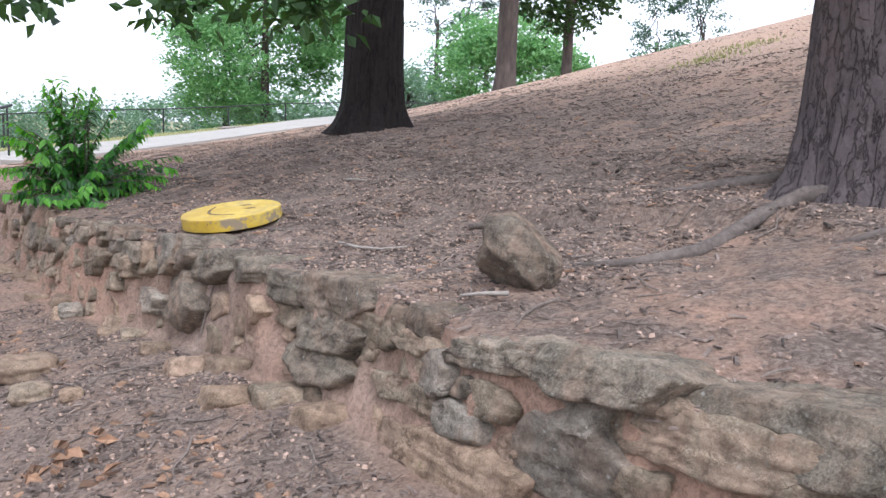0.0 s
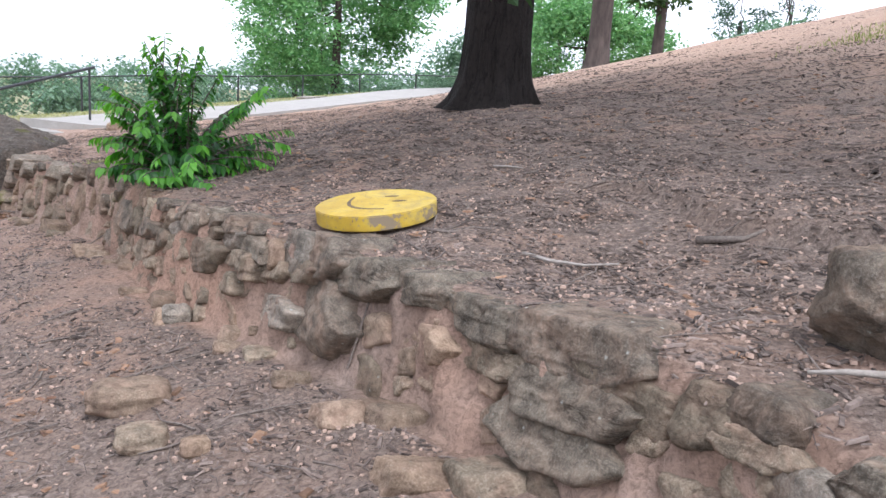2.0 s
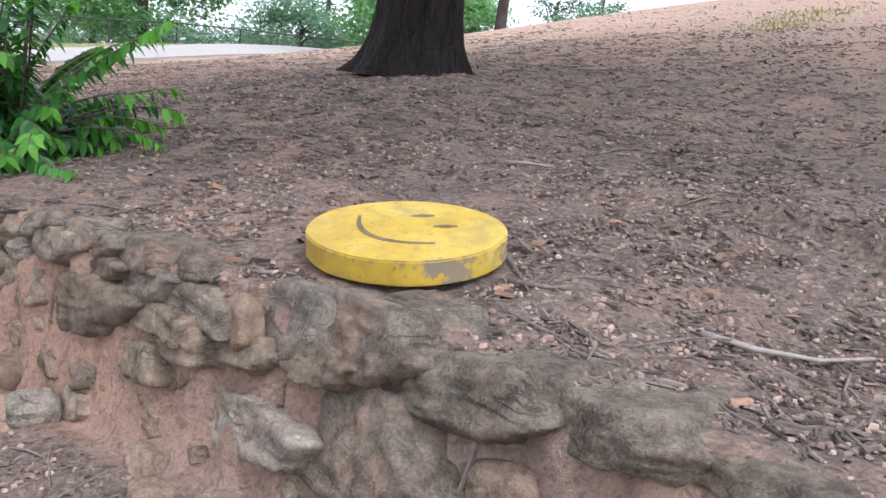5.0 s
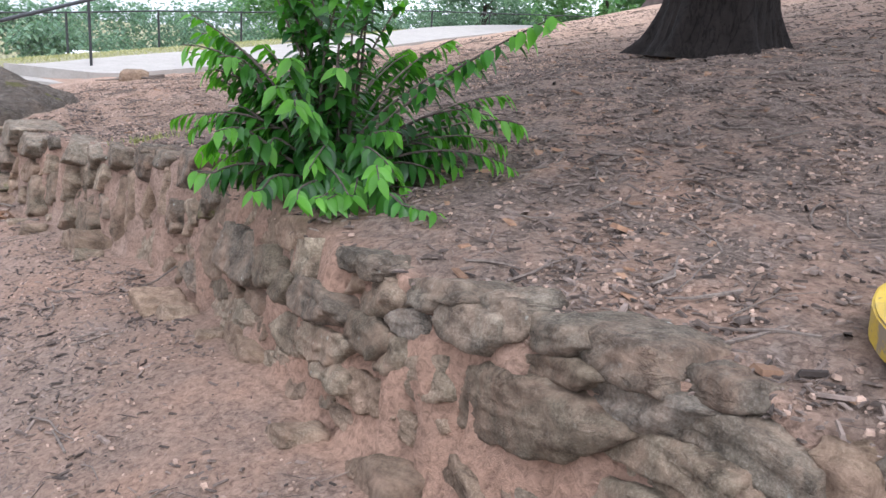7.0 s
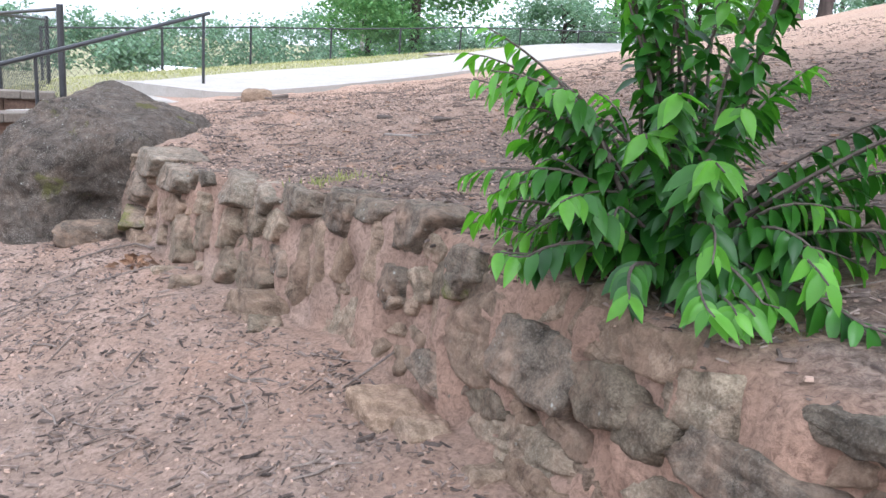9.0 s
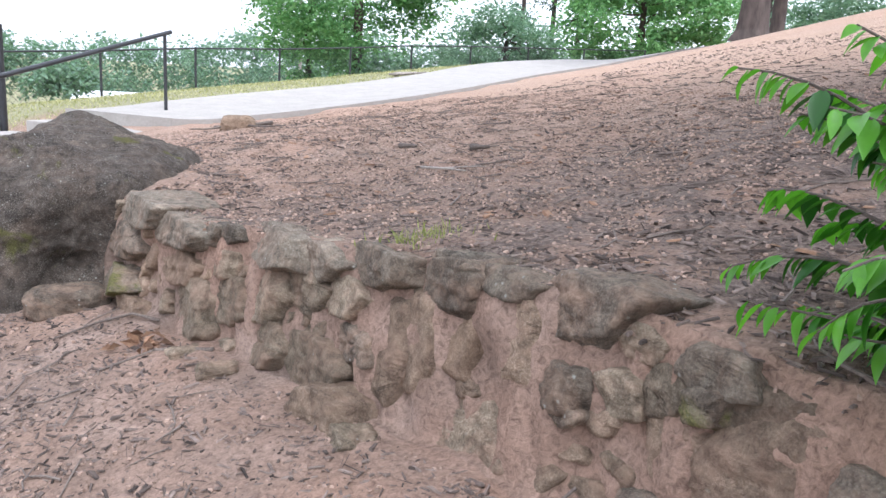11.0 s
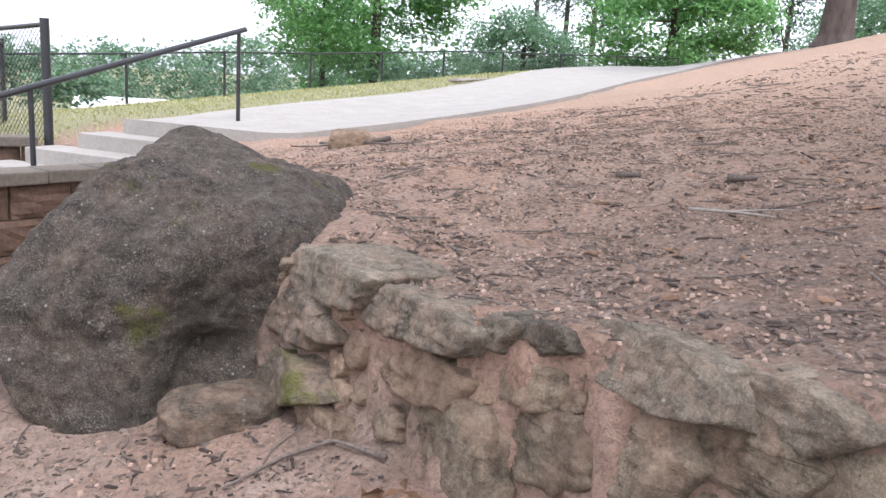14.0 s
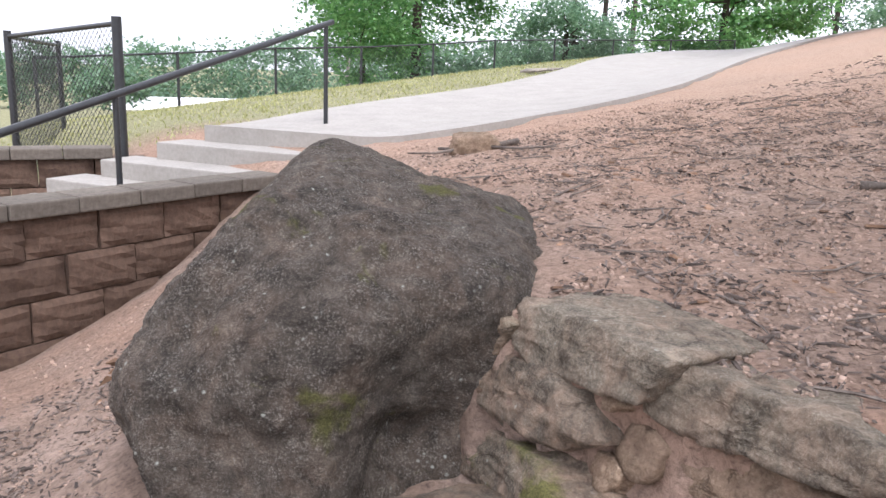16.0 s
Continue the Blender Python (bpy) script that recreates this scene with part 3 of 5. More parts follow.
stone(3.60, 0.69, 0.33, 0.11, 3, "cap")
stone(3.63, 0.58, 0.34, 0.13, 8, "face")
stone(3.65, 0.77, 0.13, 0.07, 5, "dark")
stone(3.77, 0.46, 0.24, 0.12, 8, "face")
stone(3.78, 0.61, 0.44, 0.09, 5, "face")
stone(3.84, 0.68, 0.29, 0.12, 12, "pale")
stone(3.86, 0.78, 0.22, 0.10, 8, "dark")
stone(4.04, 0.68, 0.21, 0.07, 11, "face")
stone(4.07, 0.75, 0.22, 0.08, 10, "cap")
stone(4.16, 0.54, 0.46, 0.19, 8, "face", 0.015)
stone(4.23, 0.75, 0.16, 0.10, 7, "cap")
stone(4.31, 0.69, 0.23, 0.11, 9, "cap")
stone(4.45, 0.73, 0.21, 0.08, 10, "cap")
stone(4.57, 0.62, 0.17, 0.09, 9, "pale")
stone(4.60, 0.52, 0.15, 0.11, 4, "face")
stone(4.72, 0.35, 0.30, 0.10, 9, "ochre")
stone(4.73, 0.54, 0.17, 0.09, 6, "face")
stone(4.86, 0.72, 0.25, 0.06, 7, "cap")
stone(4.90, 0.35, 0.20, 0.07, 7, "face")
stone(5.01, 0.41, 0.28, 0.10, 7, "face")
stone(5.06, 0.54, 0.32, 0.11, 8, "dark")
stone(5.23, 0.35, 0.21, 0.13, 7, "face")
stone(5.25, 0.62, 0.17, 0.12, 10, "face")
stone(5.38, 0.49, 0.16, 0.11, 9, "face")
stone(5.54, 0.51, 0.18, 0.14, 9, "face")
stone(5.63, 0.16, 0.36, 0.11, 6, "ochre")
stone(5.81, 0.22, 0.39, 0.13, 7, "face")
stone(5.83, 0.47, 0.31, 0.21, 6, "dark")
stone(6.05, 0.26, 0.19, 0.09, 6, "face")
stone(6.15, 0.44, 0.31, 0.27, 7, "tall")
stone(6.20, 0.57, 0.19, 0.13, 10, "face")
stone(6.37, 0.56, 0.09, 0.08, 7, "moss")
stone(6.38, 0.64, 0.15, 0.11, 8, "cap")
stone(6.39, 0.22, 0.29, 0.12, 3, "dark")
stone(6.44, 0.40, 0.16, 0.18, 6, "tall")
stone(6.51, 0.54, 0.11, 0.13, 8, "face")
stone(6.62, 0.63, 0.12, 0.09, 1, "face")
stone(6.65, 0.48, 0.12, 0.12, 8, "face")
stone(6.80, 0.38, 0.09, 0.06, 8, "moss")
stone(6.82, 0.44, 0.12, 0.13, 8, "dark")
stone(6.85, 0.66, 0.26, 0.17, 7, "dark")
stone(7.07, 0.51, 0.16, 0.25, 6, "tall")
stone(7.16, 0.67, 0.20, 0.09, 6, "cap")
stone(7.23, 0.15, 0.52, 0.20, 11, "round")
stone(7.32, 0.43, 0.14, 0.23, 2, "ochre")
stone(7.38, 0.60, 0.26, 0.19, 6, "dark")
stone(7.43, 0.68, 0.24, 0.10, 5, "cap")
stone(7.49, 0.37, 0.17, 0.33, 1, "tall")
stone(7.65, 0.29, 0.19, 0.37, 3, "tall")
stone(7.80, 0.56, 0.37, 0.16, 5, "cap")
stone(7.85, 0.27, 0.28, 0.14, 8, "dark")
stone(7.93, 0.42, 0.30, 0.15, 7, "face")
stone(8.11, 0.11, 0.40, 0.25, 9, "face")
stone(8.15, 0.53, 0.33, 0.15, 5, "cap")
stone(8.22, 0.37, 0.27, 0.18, 6, "face")
stone(8.41, 0.10, 0.27, 0.19, 9, "face")
stone(8.48, 0.50, 0.46, 0.17, 5, "cap")
stone(8.50, 0.31, 0.31, 0.28, 5, "face")
stone(8.78, 0.19, 0.30, 0.21, 7, "round")
stone(8.89, 0.36, 0.24, 0.14, 7, "face")
stone(8.90, 0.49, 0.30, 0.10, 5, "cap")
stone(9.02, 0.47, 0.14, 0.10, 8, "cap")
stone(9.15, 0.06, 0.48, 0.33, 8, "round")
stone(9.37, 0.24, 0.58, 0.17, 6, "ochre")
stone(9.39, 0.40, 0.57, 0.17, 5, "cap")
stone(9.67, 0.23, 0.14, 0.13, 8, "ochre")
stone(9.97, 0.43, 0.58, 0.18, 6, "cap")
stone(10.07, 0.01, 0.57, 0.19, 11, "moss")
stone(10.09, 0.22, 0.47, 0.21, 5, "dark")

# lesser stones bedded in the clay between the large ones
fill = random.Random(4)
for k in range(2600):
    s = fill.uniform(-1.4, 10.4)
    hi, lo = float(hill(np.array(s), np.array(0.2))) - 0.04, float(lower(np.array(s), np.array(-0.1))) - 0.02
    z, w = fill.uniform(lo, hi), fill.uniform(0.08, 0.34)
    h = w * fill.uniform(0.45, 0.85)
    if all(abs(s - a) > 0.41 * (w + b) or abs(z - c) > 0.41 * (h + e) for a, c, b, e in laid):
        stone(s, z, w, h, fill.uniform(-15, 25), fill.choice(("clay", "clay", "clay", "face", "face", "ochre", "tall")), fill.uniform(-0.006, 0.016), 4)

# ---- boulder and loose rocks ----
BOULDER_PLANES = [((0.25, -0.1, 0.96), 0.62), ((-0.75, -0.1, 0.65), 0.60), ((0, -0.8, 0.6), 0.62), ((0.6, -0.75, 0.1), 0.80), ((-0.7, -0.5, -0.35), 0.79),
                  ((0.85, -0.1, 0.5), 0.84), ((0, 1, 0.3), 0.85), ((-1, -0.2, 0), 0.82), ((0, -1, 0), 0.88), ((0, 0, -1), 0.85), ((1, 0, 0.18), 0.88)]
boulder = new("boulder", rock_mesh("boulder", BOULDER, BOULDER_PLANES, 3, 7, 0.026, 0.06, 2.3))
bco = np.array([v.co for v in boulder.data.vertices])
bway = bco / np.linalg.norm(bco, axis=1, keepdims=True)
give = np.zeros(len(bco))
# the overhanging shoulder, the hollow face under it, the scoop near the top, the worn lower lip
for hx, hy, hz, r, depth in ((0.06, -0.46, 0.55, 0.09, 0.055), (0.47, -0.60, -0.02, 0.29, 0.17), (0.42, -0.62, -0.30, 0.28, 0.14), (0.22, -0.62, 0.26, 0.22, -0.10), (-0.12, -0.70, 0.16, 0.26, -0.10),
                             (-0.12, -0.76, -0.16, 0.22, 0.09), (0.55, -0.32, 0.34, 0.26, -0.05), (0.1, -0.35, 0.52, 0.28, -0.02), (-0.32, -0.60, 0.30, 0.10, 0.04), (0.28, -0.5, 0.48, 0.08, 0.02)):
    q = np.linalg.norm(bco - np.array((hx, hy, hz)), axis=1) / r
    give -= depth * np.exp(-q ** 4 if depth > 0.1 else -q * q)
give += 0.026 * FBM(bco * 3.6 + 5, 6, 0.62) - 0.012 * np.clip(0.18 - np.abs(FBM(bco * 4.5 + 11, 4, 0.55)), 0, 1) * 3.5 + 0.005 * FBM(bco * 22 + 3, 3, 0.6)
for v, p in zip(boulder.data.vertices, bco + bway * give[:, None]):
    v.co = p
boulder.matrix_basis = pose(-7.2, 10.15, 0.15)
tagged(boulder, "huge dark grey weathered boulder set in the red clay bank", "boulder")


def loose_rock(x, y, size, planes, seed, material, label, rz=0, sink=0.3, level=4):
    ob = new("rock", rock_mesh("rock", material, planes, seed, level + 1, 0.07, 0.05, 2.5, 3.5))
    ob.matrix_basis = pose(x, y, land_xy(x, y) + size[2] * (1 - 2 * sink) * 0.5, 0, 0, rz) @ Matrix.Diagonal((*[v * 0.5 for v in size], 1))
    return tagged(ob, label, "rock", "loose rocks")


loose_rock(0.30, 3.1, (0.36, 0.26, 0.33), [((-1, 0, 0.1), 0.86), ((0.68, -0.15, 0.72), 0.52), ((0, -1, 0.25), 0.8), ((1, 0, -0.15), 1.0), ((0, 1, 0), 0.9), ((0.1, 0, -1), 0.9), ((-0.1, 0.1, 1), 0.92), ((-0.6, -0.4, -0.7), 0.66), ((-0.5, -0.7, 0.6), 0.9), ((0.6, -0.7, -0.2), 0.85)], 5, STONE_DARK, "angular grey sandstone rock leaning on the mulch", 0, 0.12)
for x, y, size, mt, lab in ((-2.0, 3.72, (0.2, 0.16, 0.10), STONE, "half-buried rock in the clay slope"),
                            (-1.75, 3.62, (0.11, 0.1, 0.07), STONE_OCHRE, "small ochre rock in the clay slope"), (-6.68, 9.30, (0.46, 0.28, 0.20), STONE_DARK, "flat dark rock at the foot of the boulder"),
                            (-2.46, 5.06, (0.16, 0.12, 0.11), STONE_PALE, "small pale rock lodged at the foot of the wall"), (-2.23, 4.07, (0.34, 0.22, 0.14), STONE_CLAY, "half-buried clay-coated rock on the lower slope")):
    loose_rock(x, y, size, random_planes(int(abs(x * 100))), int(abs(y * 10)), mt, lab, 30, 0.3, 3)

# ---- yellow concrete disc ----
DX, DY = -1.365, 4.975


def disc_material():
    m, n, l, b = mat("worn_yellow_paint", 0.62, 0, 0.4)
    v = coords(n, l)
    f = noise_tex(n, l, v, 26.0, 7, 0.7)
    g = noise_tex(n, l, v, 5.0, 5, 0.65)
    col = ramp(n, l, g, [(0.34, (0.34, 0.215, 0.018)), (0.52, (0.45, 0.305, 0.028)), (0.72, (0.50, 0.37, 0.08))])
    col = mix(n, l, ramp(n, l, f, [(0.58, grey(0)), (0.66, grey(0.8))]), col, (0.22, 0.16, 0.09))
    # dirt rubbed into the paint and small bare spots
    col = mix(n, l, ramp(n, l, noise_tex(n, l, v, 7.0, 7, 0.75, 0.6), [(0.52, grey(0)), (0.66, grey(0.55))]), col, (0.235, 0.175, 0.085))
    col = mix(n, l, ramp(n, l, noise_tex(n, l, v, 55.0, 4, 0.6), [(0.63, grey(0)), (0.68, grey(0.85))]), col, (0.15, 0.115, 0.075))
    geo, sep = n.new("ShaderNodeNewGeometry"), n.new("ShaderNodeSeparateXYZ")
    l.new(geo.outputs["Normal"], sep.inputs[0])
    chips = mix(n, l, 1.0, ramp(n, l, noise_tex(n, l, v, 9.0, 5, 0.7), [(0.52, grey(0)), (0.58, grey(0.9))]), ramp(n, l, sep.outputs["Z"], [(0.3, grey(1)), (0.6, grey(0))]), "MULTIPLY")
    col = mix(n, l, chips, col, (0.19, 0.15, 0.115))
    l.new(col, b.inputs["Base Color"])
    bump(n, l, b, f, 0.35, 0.004)
    return m


YELLOW = disc_material()
MARK = plain("faded_brown_paint", (0.07, 0.05, 0.035), (0.20, 0.14, 0.08), 60.0, 0.9)
disc = empty("concrete_disc", DX, DY, land_xy(DX, DY) + 0.012)
nrm = Vector((land_xy(DX - 0.3, DY) - land_xy(DX + 0.3, DY), land_xy(DX, DY - 0.3) - land_xy(DX, DY + 0.3), 0.6)).normalized()
disc.matrix_basis = Matrix.Translation((DX, DY, land_xy(DX, DY) + 0.012)) @ Vector((0, 0, 1)).rotation_difference(nrm).to_matrix().to_4x4()
tagged(disc, "round yellow painted concrete disc with a worn smile", "concrete disc")
bm = bmesh.new()
bmesh.ops.create_cone(bm, cap_ends=True, segments=72, radius1=0.308, radius2=0.308, depth=0.075, matrix=Matrix.Translation((0, 0, 0.0375)))
bmesh.ops.bevel(bm, geom=[e for e in bm.edges if abs(e.verts[0].co.z - e.verts[1].co.z) < 1e-4], offset=0.005, segments=2, affect="EDGES")
bmesh.ops.subdivide_edges(bm, edges=[e for e in bm.edges if abs(e.verts[0].co.z - e.verts[1].co.z) > 0.03], cuts=3)
for v in bm.verts:
    k = 0.006 * noise.noise(Vector(v.co) * 14) + 0.003 * noise.noise(Vector(v.co) * 45)
    if v.co.xy.length > 0.28:
        v.co.x, v.co.y = v.co.x * (1 + k * 1.6), v.co.y * (1 + k * 1.6)
slab = part("slab", bm, YELLOW, disc, "", True)
slab.data.set_sharp_from_angle(angle=radians(28))


def stroke(name, pts, widths):
    bm = bmesh.new()
    rows = []
    for i, (x, y) in enumerate(pts):
        a, b = Vector(pts[max(i - 1, 0)]), Vector(pts[min(i + 1, len(pts) - 1)])
        side = Vector((-(b - a).y, (b - a).x)).normalized() * widths[i] * 0.5
        rows.append([bm.verts.new((x + side.x, y + side.y, 0.0768)), bm.verts.new((x - side.x, y - side.y, 0.0768)),
                     bm.verts.new((x - side.x, y - side.y, 0.073)), bm.verts.new((x + side.x, y + side.y, 0.073))])
    for a, b in zip(rows, rows[1:]):
        for k in range(4):
            bm.faces.new((a[k], a[(k + 1) % 4], b[(k + 1) % 4], b[k]))
    bm.faces.new(rows[0][::-1]), bm.faces.new(rows[-1])
    bmesh.ops.recalc_face_normals(bm, faces=bm.faces[:])
    part(name, bm, MARK, disc, "faded brown painted line")


def face_xy(r, f):                     # right and away, as one stands below the disc
    return (0.937 * r + 0.349 * f, -0.349 * r + 0.937 * f)


arc = []
for k in range(15):
    t = k / 14
    r = (1 - t) ** 2 * -0.165 + 2 * t * (1 - t) * -0.105 + t * t * 0.13
    f = (1 - t) ** 2 * 0.125 + 2 * t * (1 - t) * -0.155 + t * t * -0.075
    arc.append(face_xy(r - 0.012, f - 0.05))
stroke("smile", arc, [0.010 + 0.010 * math.sin(math.pi * k / 14) for k in range(15)])
for r, f in ((0.015, 0.135), (0.11, 0.045)):
    stroke("eye", [face_xy(r - 0.035 + 0.0117 * k, f - 0.012 + 0.004 * k) for k in range(7)], [0.006, 0.018, 0.026, 0.03, 0.026, 0.018, 0.008])

# ---- steps, landing and path ----
EX, EY = -0.949, 0.316           # along the steps, from the boulder's side
VX, VY = -0.316, -0.949          # down the steps
LX, LY = -7.89, 13.64
steps = empty("concrete_steps", LX, LY, 0.2)
steps.matrix_basis = pose(LX, LY, 0, 0, 0, math.degrees(math.atan2(EY, EX)))   # x along the steps, y down them
tagged(steps, "pale cast concrete garden steps down to the lower ground", "steps", "", "structure")
for k, (width, start) in enumerate(((1.75, 0.0), (2.05, 0.12), (2.3, 0.36), (2.5, 0.46), (2.5, 0.52))):
    top = 0.51 - 0.145 * k
    part("step", box_bm(start, width, 0.34 * k - 0.06, 0.34 * (k + 1), top - 0.3, top, 0.012), CONCRETE, steps)

# the path: a slab from the landing up over the hill
right = [(-7.89, 13.64), (-7.42, 13.95), (-6.8, 14.4), (-5.7, 15.5), (-4.75, 16.7), (-3.75, 19.0), (-2.75, 21.7), (-1.7, 23.9), (-0.2, 25.9), (2.4, 29.3), (7.0, 33.0)]
left = [(-9.32, 14.11), (-9.05, 15.2), (-8.3, 16.5), (-7.65, 17.3), (-6.95, 18.25), (-6.0, 21.1), (-5.2, 24.5), (-4.0, 27.6), (-2.1, 30.0), (0.8, 33.0), (5.0, 37.0)]


def smooth_line(pts, n=60):
    p = np.array(pts)
    t = np.linspace(0, 1, len(p))
    u = np.linspace(0, 1, n)
    q = np.stack([np.interp(u, t, p[:, 0]), np.interp(u, t, p[:, 1])], 1)
    for _ in range(3):
        q[1:-1] = (q[:-2] + 2 * q[1:-1] + q[2:]) / 4
    return q


R, L = smooth_line(right), smooth_line(left)
rows = []
for i, (a, b) in enumerate(zip(R, L)):
    for k in range(9):
        p = a + (b - a) * k / 8
        rise = max(0.0, 1 - i / 7)
        z = 0.655 * rise + (land_xy(*p) + 0.05) * (1 - rise)
        rows.append((p[0], p[1], z))
n = 9
verts = rows + [(x, y, z - 0.16) for x, y, z in rows]
o = len(rows)
faces = []
for i in range(len(R) - 1):
    for k in range(n - 1):
        a = i * n + k
        faces.append((a, a + n, a + n + 1, a + 1))
    for k in (0, n - 1):
        a = i * n + k
        faces.append((a, a + o, a + n + o, a + n) if k == 0 else (a, a + n, a + n + o, a + o))
faces.append(tuple(range(n - 1, -1, -1)) + tuple(range(o, o + n)))
path = mesh_object("path", verts, faces, CONCRETE)
tagged(path, "pale concrete footpath curving up over the hill", "footpath", "", "structure")

# ---- block retaining walls beside the steps ----
def block_wall(name, x0, y0, x1, y1, top, courses, label, cap_w=0.30):
    run = Vector((x1 - x0, y1 - y0))
    length = run.length
    w = empty(name, x0, y0, 0)
    w.matrix_basis = pose(x0, y0, 0, 0, 0, math.degrees(math.atan2(run.y, run.x)))
    tagged(w, label, "block wall", "", "structure")
    blocks = [part("block", split_block(seed), BLOCK, None).data for seed in range(3)]
    for ob in [ob for ob in scene.objects if ob.name.startswith("block") and ob.parent is None and ob.type == "MESH"]:
        bpy.data.objects.remove(ob)
    caps = part("cap_block", box_bm(-0.2, 0.2, 0, cap_w, 0, 0.095, 0.012), CAPPING, None)
    cap_mesh = caps.data
    bpy.data.objects.remove(caps)
    rnd = random.Random(len(name))
    for c in range(courses):
        x = -0.22 * (c % 2)
        while x < length:
            shared("block", rnd.choice(blocks), w, pose(x + 0.225, rnd.uniform(0.01, 0.03), top - 0.095 - 0.25 * (c + 1), 0, rnd.uniform(-0.4, 0.4), rnd.uniform(-0.8, 0.8)))
            x += 0.455
    x = 0.0
    while x < length:
        shared("cap_block", cap_mesh, w, pose(x + 0.2, -0.025 + rnd.uniform(-0.006, 0.006), top - 0.095, 0, rnd.uniform(-0.4, 0.4), rnd.uniform(-0.6, 0.6)))
        x += 0.405
    return w


def split_block(seed):
    """Rough split face towards -y, with a chamfer at the sides."""
    bm = box_bm(-0.222, 0.222, 0, 0.24, 0.003, 0.246)
    bmesh.ops.subdivide_edges(bm, edges=bm.edges[:], cuts=5, use_grid_fill=True)
    for v in bm.verts:
        if v.co.y < 0.01:
            q = 0.02 * noise.noise(Vector((v.co.x * 11, v.co.z * 14, seed * 5.3)))
            rim = max(abs(v.co.x) / 0.222, abs(v.co.z - 0.125) / 0.122)
            v.co.y += q + (0.018 if rim > 0.95 else 0)
    return bm


block_wall("wall_block_near", -9.72, 10.62, -8.42, 12.84, 0.40, 4, "red-brown split-face block retaining wall with grey cap blocks")
block_wall("wall_block_far", -12.2, 12.75, -10.15, 14.05, 0.42, 3, "split-face block retaining wall beyond the steps with grey cap blocks")

# ---- handrail ----
rail = empty("handrail", -8.37, 14.69, 0.65)
RAIL_INV = rail.matrix_basis.inverted()
tagged(rail, "sloping black painted steel handrail beside the steps", "handrail")


def bar(name, a, b, r, parent, inv, sides=10, material=None, label=""):
    v, f = tube([a, b], [r, r], sides)
    ob = mesh_object(name, [inv @ Vector(p) for p in v], f, material or METAL, parent, label, True)
    ob.data.set_sharp_from_angle(angle=radians(50))
    return ob


bar("post", (-8.37, 14.69, 0.64), (-8.37, 14.69, 1.565), 0.021, rail, RAIL_INV)
bar("post", (-9.21, 12.37, 0.0), (-9.21, 12.37, 0.97), 0.021, rail, RAIL_INV)
bar("top_rail", (-8.335, 14.79, 1.60), (-10.22, 9.59, 0.235), 0.026, rail, RAIL_INV)

# ---- chain-link fences ----
def chain_mesh(length, height, pitch, r):
    """Zigzag wires of a chain-link panel in the plane x, z."""
    pile = Pile()
    count = int(length / pitch) + int(height / pitch)
    for sign in (1, -1):
        for k in range(count + 1):
            c = k * pitch - (height if sign > 0 else 0)
            x0, z0, x1, z1 = (c, 0, c + height, height) if sign > 0 else (c, 0, c - height, height)
            xa, xb = min(max(x0, 0), length), min(max(x1, 0), length)
            za = z0 + (z1 - z0) * (xa - x0) / (x1 - x0)
            zb = z0 + (z1 - z0) * (xb - x0) / (x1 - x0)
            if abs(xb - xa) > 0.01:
                pile.add(*tube([(xa, sign * r, za), (xb, sign * r, zb)], [r, r], 3))
    return pile


fence = empty("chain_link_fence", -11.2, 29.4, 0.5)
FINV = fence.matrix_basis.inverted()
tagged(fence, "black chain-link fence along the lawn edge", "fence")
fx = [(-15.9, 22.0), (-14.15, 24.5), (-12.75, 27.1), (-11.1, 29.7), (-9.35, 32.1), (-7.55, 34.4), (-5.5, 36.8), (-3.2, 39.0), (-0.7, 41.0), (2.2, 42.6)]
tops = [1.15, 1.354, 1.58, 1.74, 1.96, 2.22, 2.4, 2.55, 2.7, 2.85]
for (x, y), z in zip(fx, tops):
    bar("post", (x, y, min(land_xy(x, y), z - 1.2) - 0.05), (x, y, z + 0.03), 0.035, fence, FINV, 8)
for k in range(len(fx) - 1):
    a, b = Vector((*fx[k], tops[k])), Vector((*fx[k + 1], tops[k + 1]))
    bar("top_rail", a, b, 0.024, fence, FINV, 8)
    flat = (b - a).xy.length
    ang = math.atan2(b.y - a.y, b.x - a.x)
    pile = chain_mesh(flat, 1.2, 0.16, 0.004)
    pile.v = [(x, y, z - 1.2 + x / flat * (b.z - a.z)) for x, y, z in pile.v]
    m = FINV @ Matrix.Translation(a) @ pose(0, 0, 0, 0, 0, math.degrees(ang))
    ob = mesh_object("wire_mesh", [m @ Vector(p) for p in pile.v], pile.f, METAL, fence)
    tagged(ob, kind="stuff")

gate = empty("chain_link_fence", -10.2, 14.3, 0.4)
GINV = gate.matrix_basis.inverted()
tagged(gate, "tall black chain-link fence corner beside the steps", "fence")
ga, gb, gc = Vector((-10.13, 14.2, 1.50)), Vector((-11.9, 15.3, 1.38)), Vector((-13.1, 18.2, 1.35))
for p, r in ((ga, 0.045), (gb, 0.04), (gc, 0.035)):
    bar("post", (p.x, p.y, -0.1), (p.x, p.y, p.z + 0.06), r, gate, GINV, 12)
